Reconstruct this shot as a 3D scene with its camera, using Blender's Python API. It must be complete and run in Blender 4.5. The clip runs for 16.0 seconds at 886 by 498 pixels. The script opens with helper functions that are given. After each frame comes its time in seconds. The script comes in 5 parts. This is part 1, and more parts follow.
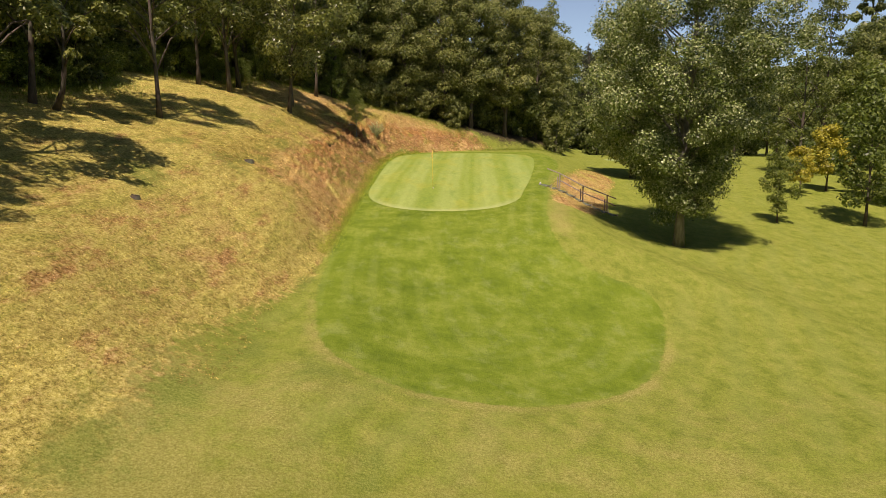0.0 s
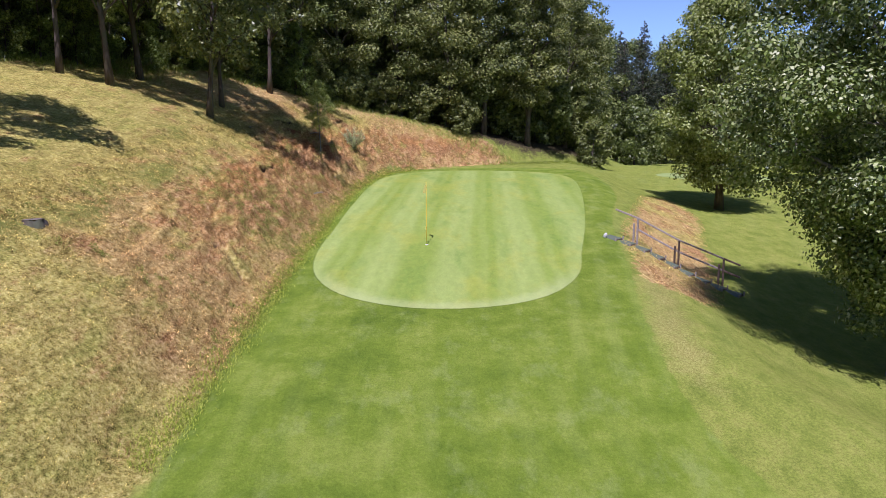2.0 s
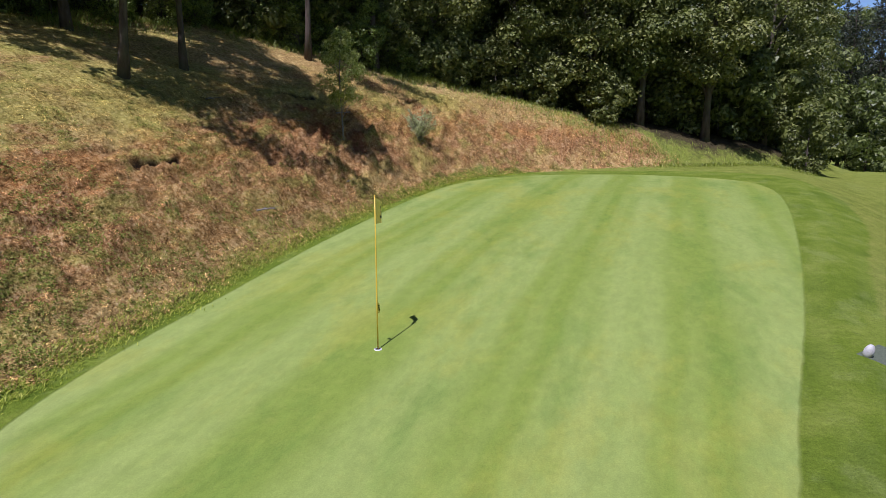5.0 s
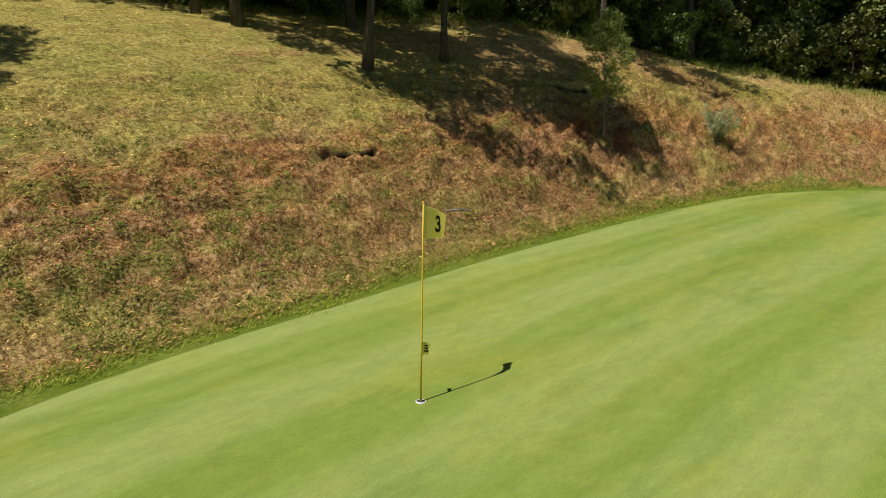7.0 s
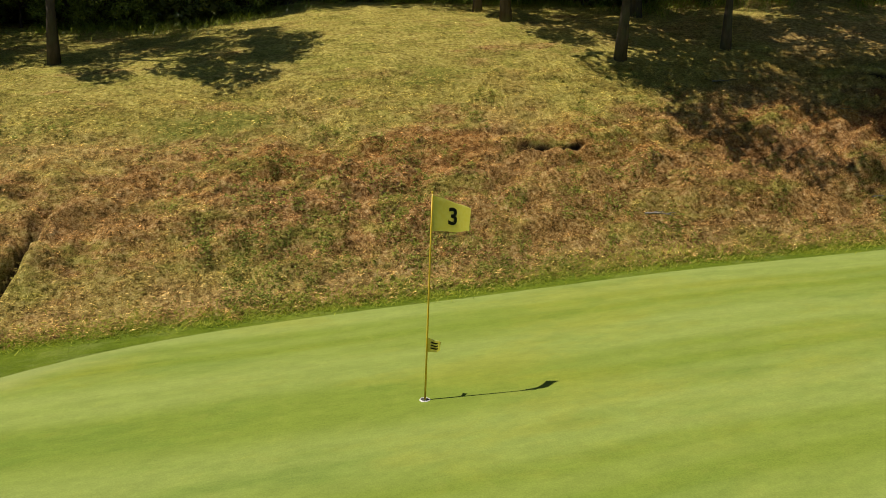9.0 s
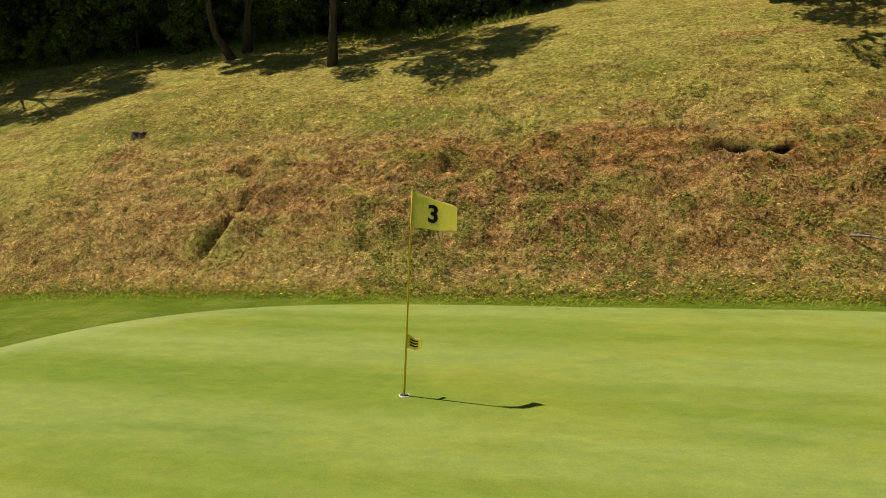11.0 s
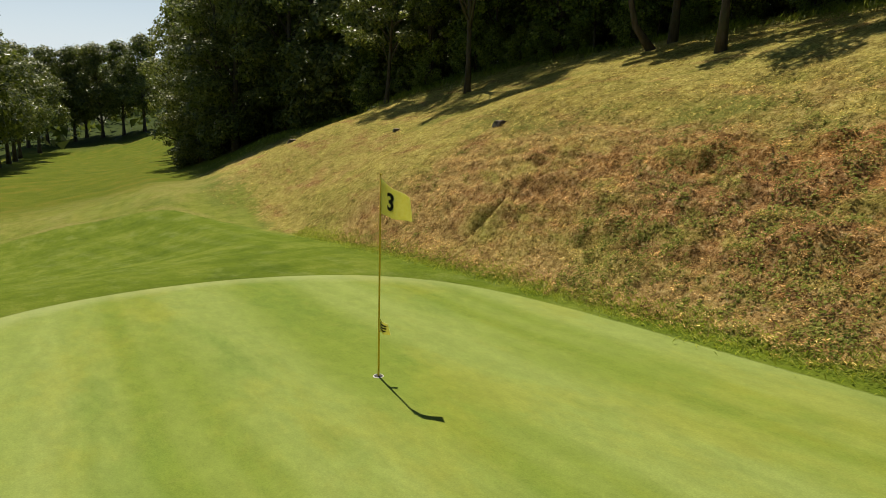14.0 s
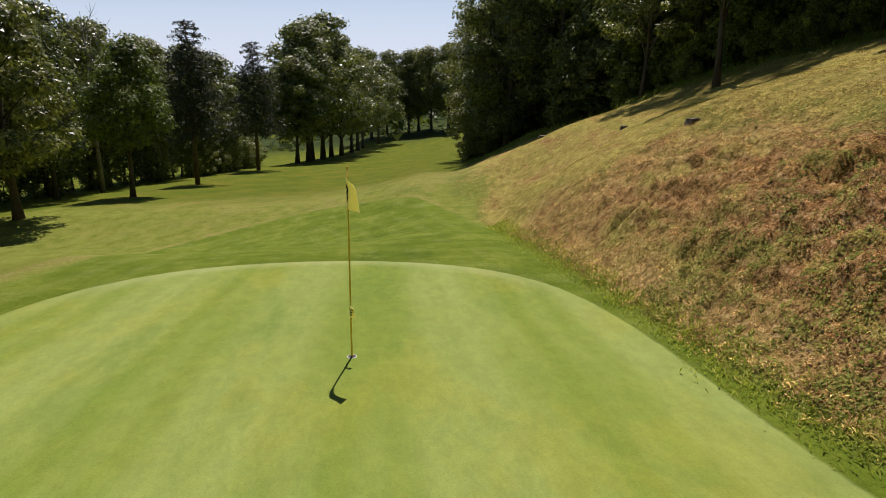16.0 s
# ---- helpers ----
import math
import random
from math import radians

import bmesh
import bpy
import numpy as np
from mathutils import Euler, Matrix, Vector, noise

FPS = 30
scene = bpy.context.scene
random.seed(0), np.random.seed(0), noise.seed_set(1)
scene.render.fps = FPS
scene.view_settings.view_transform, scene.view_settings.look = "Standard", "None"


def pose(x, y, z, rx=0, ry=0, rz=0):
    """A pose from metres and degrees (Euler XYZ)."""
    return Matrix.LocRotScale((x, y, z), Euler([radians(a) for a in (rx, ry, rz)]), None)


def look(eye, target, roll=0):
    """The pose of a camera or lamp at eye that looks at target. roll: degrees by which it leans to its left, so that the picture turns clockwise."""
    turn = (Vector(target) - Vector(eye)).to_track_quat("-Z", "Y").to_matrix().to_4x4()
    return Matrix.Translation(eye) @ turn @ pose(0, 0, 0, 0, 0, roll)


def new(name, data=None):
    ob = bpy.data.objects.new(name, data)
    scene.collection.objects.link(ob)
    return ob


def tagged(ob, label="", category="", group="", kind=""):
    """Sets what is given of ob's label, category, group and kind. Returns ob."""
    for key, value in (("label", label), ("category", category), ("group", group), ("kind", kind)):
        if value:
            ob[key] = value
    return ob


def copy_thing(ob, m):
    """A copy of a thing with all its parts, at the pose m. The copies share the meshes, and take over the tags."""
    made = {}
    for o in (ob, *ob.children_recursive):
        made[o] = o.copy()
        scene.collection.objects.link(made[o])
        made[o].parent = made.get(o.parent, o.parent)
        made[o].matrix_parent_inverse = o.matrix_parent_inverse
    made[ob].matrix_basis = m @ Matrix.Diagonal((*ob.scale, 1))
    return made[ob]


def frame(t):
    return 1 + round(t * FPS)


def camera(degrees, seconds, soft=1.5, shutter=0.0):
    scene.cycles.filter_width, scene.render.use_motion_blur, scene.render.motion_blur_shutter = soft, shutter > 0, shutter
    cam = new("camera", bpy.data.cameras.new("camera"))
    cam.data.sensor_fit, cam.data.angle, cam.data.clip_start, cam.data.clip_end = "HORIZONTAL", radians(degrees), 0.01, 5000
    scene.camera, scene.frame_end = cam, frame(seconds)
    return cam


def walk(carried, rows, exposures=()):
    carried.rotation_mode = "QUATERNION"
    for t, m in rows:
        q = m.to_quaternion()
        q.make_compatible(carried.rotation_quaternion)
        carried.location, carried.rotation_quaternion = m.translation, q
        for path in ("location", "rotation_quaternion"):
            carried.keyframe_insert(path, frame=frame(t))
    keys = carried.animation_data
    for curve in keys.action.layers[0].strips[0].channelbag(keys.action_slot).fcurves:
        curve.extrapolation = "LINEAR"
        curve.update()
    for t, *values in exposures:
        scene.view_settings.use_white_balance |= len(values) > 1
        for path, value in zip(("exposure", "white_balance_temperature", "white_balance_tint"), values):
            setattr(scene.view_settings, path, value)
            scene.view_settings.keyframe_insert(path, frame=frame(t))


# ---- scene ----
cam = camera(64.1, 16.0, soft=0.8)
METRES, EYE, TILT, LEAN, TURN = 52.5, 2.94, 0.0, 0.0, 0.0
ROWS = [
    (0.0, 0.0, 0.0, 0.0, -0.06, -9.1, 0.35),
    (0.5, 0.0012, 0.0828, 0.0035, 0.04, -9.12, 0.37),
    (1.0, 0.0032, 0.1628, 0.0071, 0.09, -9.15, 0.33),
    (1.5, 0.0044, 0.2395, 0.0106, 0.22, -9.14, 0.35),
    (2.0, 0.0048, 0.3173, 0.0135, 0.55, -9.13, 0.39),
    (2.5, 0.0061, 0.3912, 0.0153, 1.26, -9.1, 0.36),
    (3.0, 0.0077, 0.4526, 0.0151, 2.16, -9.09, 0.32),
    (5.5, 0.0647, 0.6223, -0.0048, 20.39, -8.36, 0.24),
    (6.0, 0.0732, 0.6413, -0.0045, 26.72, -8.36, -0.06),
    (6.5, 0.0802, 0.6586, -0.0043, 35.49, -8.42, -0.5),
    (7.0, 0.0872, 0.6742, -0.0045, 44.59, -8.6, -0.97),
    (7.5, 0.0945, 0.6888, -0.0049, 53.31, -8.8, -1.37),
    (8.0, 0.102, 0.7033, -0.0047, 61.35, -9.11, -1.74),
    (8.5, 0.109, 0.7188, -0.0044, 67.88, -9.34, -1.96),
    (9.0, 0.1145, 0.7357, -0.0044, 74.77, -9.69, -2.2),
    (11.5, 0.1099, 0.8194, -0.0005, 111.22, -11.79, -2.73),
    (12.0, 0.1015, 0.8346, 0.0002, 118.52, -12.23, -2.66),
    (12.5, 0.0909, 0.849, 0.0008, 125.83, -12.64, -2.53),
    (13.0, 0.0784, 0.8622, 0.0012, 133.19, -13.03, -2.32),
    (13.5, 0.0642, 0.8738, 0.0016, 140.69, -13.4, -2.1),
    (14.0, 0.0485, 0.8842, 0.002, 148.24, -13.74, -1.8),
    (14.5, 0.0324, 0.8926, 0.0023, 155.74, -14.04, -1.45),
    (15.0, 0.0157, 0.8988, 0.0025, 163.0, -14.28, -1.07),
    (15.5, 0.0001, 0.9035, 0.0028, 168.97, -14.43, -0.74),
    (16.0, -0.0136, 0.9077, 0.0035, 173.6, -14.54, -0.48),
]
EXPOSURES = [(0.0, 0.46, 7000, 33), (1.0, 0.48, 6800, 37), (1.5, 0.51, 6000, 34), (2.0, 0.57, 5300, 42), (3.0, 0.53, 4950, 43), (5.5, 0.19, 5550, 32), (9.0, 0.10, 6900, 15), (11.5, 0.07, 7150, 13), (12.5, 0.12, 7150, 14), (14.5, 0.12, 6650, 17), (16.0, 0.08, 6350, 26)]
walk(cam, [(t, pose(0, 0, EYE, TILT, LEAN, TURN) @ pose(METRES * x, METRES * y, METRES * z, 90 + pitch, roll, yaw)) for t, x, y, z, yaw, pitch, roll in ROWS],
     exposures=EXPOSURES)

# ---- light ----
SUN_EL, SUN_AZ = 60.5, 189.8
world = bpy.data.worlds.new("world")
scene.world = world
world.use_nodes = True
wn = world.node_tree
sky = wn.nodes.new("ShaderNodeTexSky")
sky.sky_type, sky.sun_disc = "NISHITA", False
sky.sun_elevation, sky.sun_rotation = radians(SUN_EL), radians(SUN_AZ)
sky.air_density, sky.dust_density, sky.ozone_density = 1.0, 0.1, 2.0
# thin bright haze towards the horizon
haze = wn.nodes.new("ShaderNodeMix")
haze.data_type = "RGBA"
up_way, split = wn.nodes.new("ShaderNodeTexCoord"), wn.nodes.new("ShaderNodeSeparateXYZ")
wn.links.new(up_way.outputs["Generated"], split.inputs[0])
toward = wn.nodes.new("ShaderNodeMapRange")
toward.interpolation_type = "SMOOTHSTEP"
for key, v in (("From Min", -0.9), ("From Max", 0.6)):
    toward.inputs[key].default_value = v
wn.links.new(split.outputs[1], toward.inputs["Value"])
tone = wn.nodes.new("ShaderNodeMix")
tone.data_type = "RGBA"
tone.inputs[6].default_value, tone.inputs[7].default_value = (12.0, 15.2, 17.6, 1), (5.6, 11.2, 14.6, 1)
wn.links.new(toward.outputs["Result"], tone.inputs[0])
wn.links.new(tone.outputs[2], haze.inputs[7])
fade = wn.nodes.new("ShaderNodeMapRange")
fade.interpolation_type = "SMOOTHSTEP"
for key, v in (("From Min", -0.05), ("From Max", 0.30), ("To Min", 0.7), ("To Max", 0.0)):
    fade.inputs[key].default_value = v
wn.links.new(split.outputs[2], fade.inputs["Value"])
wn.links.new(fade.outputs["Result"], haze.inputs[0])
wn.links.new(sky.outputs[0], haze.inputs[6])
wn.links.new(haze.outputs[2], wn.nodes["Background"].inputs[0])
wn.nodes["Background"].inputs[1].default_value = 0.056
sun = new("sun", bpy.data.lights.new("sun", "SUN"))
sun.data.energy, sun.data.angle, sun.data.color = 4.5, radians(0.53), (1.0, 0.95, 0.86)
to_sun = Vector((math.sin(radians(SUN_AZ)) * math.cos(radians(SUN_EL)), math.cos(radians(SUN_AZ)) * math.cos(radians(SUN_EL)), math.sin(radians(SUN_EL))))
sun.matrix_world = look(to_sun * 60, (0, 0, 0))


# ---- materials ----
class Mat:
    """A node material in the making."""

    def __init__(self, name, rough=0.8, spec=0.3):
        self.m = bpy.data.materials.new(name)
        self.m.use_nodes = True
        self.t = self.m.node_tree
        self.b = self.t.nodes["Principled BSDF"]
        self.b.inputs["Roughness"].default_value = rough
        self.b.inputs["Specular IOR Level"].default_value = spec
        self.co = self.n("TexCoord").outputs["Object"]

    def n(self, kind, **kw):
        node = self.t.nodes.new("ShaderNode" + kind)
        for k, v in kw.items():
            node.inputs[k].default_value = v
        return node

    def link(self, a, b):
        self.t.links.new(a, b)

    def noise(self, scale, detail=4.0, rough=0.55, at=None, stretch=None):
        x = self.n("TexNoise", Scale=scale, Detail=detail, Roughness=rough)
        src = at or self.co
        if stretch:
            mp = self.n("Mapping")
            mp.inputs["Scale"].default_value = stretch
            self.link(src, mp.inputs["Vector"])
            src = mp.outputs[0]
        self.link(src, x.inputs["Vector"])
        return x.outputs["Fac"]

    def ramp(self, fac, *stops):
        r = self.n("ValToRGB")
        el = r.color_ramp.elements
        while len(el) < len(stops):
            el.new(0.5)
        for e, (p, c) in zip(el, stops):
            e.position, e.color = p, (*c, 1) if len(c) == 3 else c
        self.link(fac, r.inputs[0])
        return r.outputs[0]

    def grey(self, fac, lo, hi):
        r = self.n("MapRange")
        r.interpolation_type = "SMOOTHSTEP"
        r.inputs["From Min"].default_value, r.inputs["From Max"].default_value = lo, hi
        self.link(fac, r.inputs["Value"])
        return r.outputs["Result"]

    def math(self, op, a, b=None):
        x = self.t.nodes.new("ShaderNodeMath")
        x.operation = op
        for i, v in enumerate((a, b)):
            if v is None:
                continue
            if isinstance(v, (int, float)):
                x.inputs[i].default_value = v
            else:
                self.link(v, x.inputs[i])
        return x.outputs[0]

    def mix(self, fac, a, b, how="MIX"):
        x = self.t.nodes.new("ShaderNodeMix")
        x.data_type, x.blend_type = "RGBA", how
        for i, v in ((0, fac), (6, a), (7, b)):
            if isinstance(v, (int, float)):
                x.inputs[i].default_value = v
            elif isinstance(v, tuple):
                x.inputs[i].default_value = (*v, 1)
            else:
                self.link(v, x.inputs[i])
        return x.outputs[2]

    def attr(self, name):
        a = self.t.nodes.new("ShaderNodeAttribute")
        a.attribute_name = name
        return a.outputs["Fac"]

    def bump(self, fac, strength, dist):
        x = self.n("Bump", Strength=strength, Distance=dist)
        self.link(fac, x.inputs["Height"])
        self.link(x.outputs[0], self.b.inputs["Normal"])
        return x

    def colour(self, c):
        if isinstance(c, tuple):
            self.b.inputs["Base Color"].default_value = (*c, 1)
        else:
            self.link(c, self.b.inputs["Base Color"])
        return self


def dry_colour(k):
    """Sun-burnt rough: straw, red-brown thatch, rusty patches along the lip, pale stalks at the foot and low green weeds."""
    big = k.noise(0.22, 3)
    fine = k.math("ADD", k.math("MULTIPLY", k.noise(11.0, 5, 0.78), 0.56), k.math("MULTIPLY", k.noise(37.0, 4, 0.78), 0.44))
    p0, p1, p2 = 0.40, 0.5, 0.625
    straw = k.ramp(fine, (p0, (0.125, 0.078, 0.027)), (p1, (0.415, 0.285, 0.088)), (p2, (0.76, 0.60, 0.26)))
    olive = k.ramp(fine, (p0, (0.120, 0.104, 0.020)), (p1, (0.372, 0.326, 0.072)), (p2, (0.64, 0.56, 0.19)))
    red = k.ramp(fine, (p0, (0.038, 0.016, 0.008)), (p1, (0.325, 0.155, 0.052)), (p2, (0.68, 0.48, 0.25)))
    rust = k.ramp(fine, (p0, (0.10, 0.042, 0.010)), (p1, (0.38, 0.190, 0.044)), (p2, (0.62, 0.42, 0.16)))
    pale = k.ramp(fine, (p0, (0.14, 0.085, 0.030)), (p1, (0.44, 0.30, 0.105)), (p2, (0.74, 0.58, 0.28)))
    weed = k.ramp(fine, (p0, (0.048, 0.060, 0.012)), (p1, (0.240, 0.245, 0.040)), (p2, (0.50, 0.46, 0.12)))
    c = k.mix(k.math("MULTIPLY", k.grey(k.math("ADD", big, k.math("MULTIPLY", k.attr("upper"), 0.22)), 0.42, 0.62), 0.95), straw, olive)
    thatch = k.grey(k.math("ADD", k.math("MULTIPLY", k.attr("thatch"), 0.25), k.math("MULTIPLY", k.noise(0.62, 8, 0.76, stretch=(1.5, 0.6, 1.5)), 1.1)), 0.58, 0.76)
    c = k.mix(k.math("MULTIPLY", thatch, 0.78), c, red)
    rusty = k.grey(k.math("ADD", k.math("MULTIPLY", k.attr("lip"), 0.22), k.noise(0.9, 7, 0.72, stretch=(1.3, 0.7, 1.3))), 0.60, 0.74)
    c = k.mix(k.math("MULTIPLY", rusty, 0.5), c, rust)
    foot = k.grey(k.math("ADD", k.math("MULTIPLY", k.attr("foot"), 0.3), k.noise(1.4, 6, 0.7)), 0.58, 0.78)
    c = k.mix(k.math("MULTIPLY", foot, 0.5), c, pale)
    lush = k.grey(k.math("ADD", k.math("MULTIPLY", k.math("ADD", k.attr("thatch"), k.math("MULTIPLY", k.attr("upper"), 1.15)), 0.055), k.noise(1.0, 8, 0.76, stretch=(1.4, 0.6, 1.4))), 0.55, 0.66)
    c = k.mix(k.math("MULTIPLY", lush, 0.66), c, weed)
    scuffs = k.noise(2.6, 7, 0.8, stretch=(1.3, 0.7, 1.3))
    return k.mix(0.55, c, k.ramp(scuffs, (0.36, (0.20, 0.17, 0.15)), (0.5, (0.5, 0.5, 0.5)), (0.64, (0.74, 0.74, 0.72))), "OVERLAY"), fine


def ground_material():
    k = Mat("turf", 0.9, 0.04)
    sep = k.n("SeparateXYZ")
    k.link(k.co, sep.inputs[0])
    wob = k.math("SUBTRACT", k.noise(3.5, 3), 0.5)
    fine = k.noise(60.0, 4, 0.7)
    med = k.noise(6.0, 5, 0.65)
    big = k.noise(0.35, 4, 0.6)
    # rough grass of the lower ground
    fair = k.ramp(k.noise(1.9, 8, 0.74, stretch=(1.0, 0.62, 1.0)), (0.22, (0.094, 0.135, 0.014)), (0.5, (0.190, 0.226, 0.034)), (0.78, (0.296, 0.294, 0.065)))
    grain = k.noise(20.0, 8, 0.9)
    tan_ = k.ramp(grain, (0.385, (0.15, 0.130, 0.028)), (0.5, (0.29, 0.255, 0.070)), (0.615, (0.48, 0.43, 0.17)))
    fair = k.mix(0.55, fair, k.ramp(grain, (0.39, (0.20, 0.20, 0.20)), (0.61, (0.80, 0.80, 0.78))), "OVERLAY")
    runs = k.math("SINE", k.math("MULTIPLY", k.math("ADD", k.math("SUBTRACT", sep.outputs[0], k.math("MULTIPLY", sep.outputs[1], 0.3)), k.math("MULTIPLY", k.noise(0.2, 2), 1.5)), 4.2))
    fair = k.mix(k.math("MULTIPLY", k.math("MULTIPLY", k.grey(runs, -0.6, 0.9), k.grey(k.noise(0.13, 3), 0.42, 0.6)), 0.18), fair, (0.235, 0.275, 0.072))
    # southern rough darkened in its colour, for how turf looks against the sun
    low = k.ramp(k.noise(0.5, 6, 0.7, stretch=(1.0, 0.5, 1.0)), (0.3, (0.075, 0.112, 0.008)), (0.5, (0.112, 0.145, 0.011)), (0.7, (0.180, 0.162, 0.020)))
    fair = k.mix(k.math("MULTIPLY", k.attr("lower"), 0.95), fair, k.mix(0.4, low, k.ramp(grain, (0.39, (0.25, 0.25, 0.25)), (0.61, (0.75, 0.75, 0.73))), "OVERLAY"))
    worn = k.grey(k.math("ADD", k.math("MULTIPLY", k.attr("worn"), 0.42), k.math("MULTIPLY", k.noise(0.45, 7, 0.75), 1.1)), 0.62, 1.0)
    base = k.mix(k.math("MULTIPLY", k.math("MULTIPLY", worn, k.math("SUBTRACT", 1.0, k.math("MULTIPLY", k.attr("lower"), 0.6))), 0.68), fair, tan_)
    # sun-burnt bank
    dry, dfine = dry_colour(k)
    isdry = k.grey(k.math("ADD", k.attr("sd_dry"), k.math("MULTIPLY", wob, 0.9)), -0.12, 0.15)
    c = k.mix(isdry, base, dry)
    green_patch = k.grey(k.math("ADD", k.attr("lushpatch"), k.math("MULTIPLY", k.math("SUBTRACT", k.noise(1.1, 7, 0.75), 0.5), 3.0)), 0.25, 1.1)
    c = k.mix(k.math("MULTIPLY", green_patch, 0.8), c, k.ramp(grain, (0.39, (0.075, 0.105, 0.014)), (0.5, (0.150, 0.190, 0.030)), (0.61, (0.26, 0.29, 0.07))))
    # bare soil in the slips, its colour blackened to stand for the shade there
    c = k.mix(k.grey(k.attr("soil_shade"), 0.25, 0.7), c, k.ramp(dfine, (0.4, (0.014, 0.010, 0.006)), (0.6, (0.060, 0.040, 0.022))))
    # red earth scraped bare round the sapling
    c = k.mix(k.math("MULTIPLY", k.grey(k.math("ADD", k.attr("redsoil"), k.math("MULTIPLY", k.math("SUBTRACT", k.noise(3.0, 6, 0.75), 0.5), 2.0)), 0.45, 0.8), 0.85), c, k.ramp(dfine, (0.4, (0.10, 0.032, 0.012)), (0.6, (0.38, 0.145, 0.055))))
    # leaf mould under the woods
    mould = k.ramp(med, (0.3, (0.03, 0.024, 0.012)), (0.7, (0.085, 0.07, 0.03)))
    c = k.mix(k.grey(k.math("ADD", k.attr("sd_wood"), k.math("MULTIPLY", wob, 2.5)), -0.4, 1.2), c, mould)
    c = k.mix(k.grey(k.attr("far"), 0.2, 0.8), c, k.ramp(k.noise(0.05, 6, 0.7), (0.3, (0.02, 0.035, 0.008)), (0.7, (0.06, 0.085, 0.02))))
    # the next green across the lawn
    c = k.mix(k.grey(k.attr("sd_next"), -0.1, 0.1), c, k.ramp(k.noise(0.8, 4), (0.35, (0.215, 0.285, 0.075)), (0.65, (0.275, 0.335, 0.115))))
    # mown apron
    swirl = k.noise(2.2, 6, 0.75, stretch=(1.0, 0.18, 1.0))
    lush = k.ramp(k.math("ADD", k.math("MULTIPLY", k.noise(0.7, 7, 0.72), 0.7), k.math("MULTIPLY", swirl, 0.3)),
                  (0.34, (0.080, 0.130, 0.011)), (0.5, (0.136, 0.194, 0.017)), (0.66, (0.216, 0.264, 0.040)))
    arcs = k.math("SINE", k.math("ADD", k.math("MULTIPLY", k.attr("sd_apron"), 7.5), k.math("MULTIPLY", k.noise(0.3, 2), 2.0)))
    arcs = k.math("MULTIPLY", k.grey(arcs, -0.2, 1.0), k.grey(k.noise(0.16, 3), 0.40, 0.62))
    lush = k.mix(k.math("MULTIPLY", arcs, 0.24), lush, (0.235, 0.285, 0.062))
    wisps = k.grey(k.noise(1.5, 7, 0.72, stretch=(1.0, 0.55, 1.0)), 0.5, 0.68)
    lush = k.mix(k.math("MULTIPLY", wisps, 0.30), lush, (0.265, 0.310, 0.095))
    lush = k.mix(0.35, lush, k.ramp(grain, (0.39, (0.24, 0.24, 0.24)), (0.61, (0.76, 0.76, 0.74))), "OVERLAY")
    isap = k.grey(k.math("ADD", k.attr("sd_apron"), k.math("MULTIPLY", wob, 0.35)), -0.06, 0.08)
    c = k.mix(isap, c, lush)
    # putting green: close-mown, faint cutting lanes, yellowed patches
    lane = k.math("SINE", k.math("MULTIPLY", k.math("ADD", sep.outputs[0], k.math("MULTIPLY", sep.outputs[1], -0.05)), 2.9))
    lane = k.grey(k.math("ADD", lane, k.math("MULTIPLY", k.math("SUBTRACT", k.noise(0.9, 5, 0.65, stretch=(1.0, 0.25, 1.0)), 0.5), 2.2)), -1.0, 1.0)
    g1 = k.mix(lane, (0.174, 0.240, 0.036), (0.224, 0.290, 0.066))
    yellow = k.grey(k.noise(0.5, 7, 0.7, stretch=(1.0, 0.45, 1.0)), 0.49, 0.64)
    g1 = k.mix(k.math("MULTIPLY", yellow, 0.38), g1, (0.285, 0.290, 0.040))
    spots = k.grey(k.noise(4.0, 5, 0.7), 0.48, 0.75)
    g1 = k.mix(k.math("MULTIPLY", spots, 0.22), g1, (0.30, 0.33, 0.07))
    dull = k.grey(k.noise(1.2, 5, 0.65, stretch=(1.0, 0.3, 1.0)), 0.50, 0.70)
    g1 = k.mix(k.math("MULTIPLY", dull, 0.45), g1, (0.11, 0.19, 0.030))
    stripes = k.math("SINE", k.math("MULTIPLY", k.math("ADD", k.math("ADD", sep.outputs[0], k.math("MULTIPLY", sep.outputs[1], -0.05)), k.math("MULTIPLY", k.noise(0.3, 2), 0.5)), 11.4))
    g1 = k.mix(k.math("MULTIPLY", k.math("MULTIPLY", k.grey(stripes, -0.8, 0.8), k.grey(k.noise(0.35, 4, stretch=(1.0, 0.4, 1.0)), 0.35, 0.6)), 0.20), g1, (0.30, 0.36, 0.10))
    mottle = k.noise(6.0, 8, 0.85, stretch=(1.0, 0.4, 1.0))
    g1 = k.mix(0.20, g1, k.ramp(mottle, (0.40, (0.28, 0.28, 0.27)), (0.60, (0.72, 0.71, 0.66))), "OVERLAY")
    isgr = k.grey(k.math("ADD", k.attr("sd_green"), k.math("MULTIPLY", wob, 0.05)), -0.03, 0.03)
    rim = k.math("MULTIPLY", isgr, k.math("SUBTRACT", 1.0, k.grey(k.math("ADD", k.attr("sd_green"), k.math("MULTIPLY", wob, 0.4)), 0.15, 0.75)))
    front = k.math("SUBTRACT", 1.0, k.grey(sep.outputs[1], 35.5, 38.0))
    g1 = k.mix(k.math("MULTIPLY", rim, k.math("ADD", 0.05, k.math("MULTIPLY", front, 0.28))), g1, (0.39, 0.43, 0.19))
    c = k.mix(isgr, c, g1)
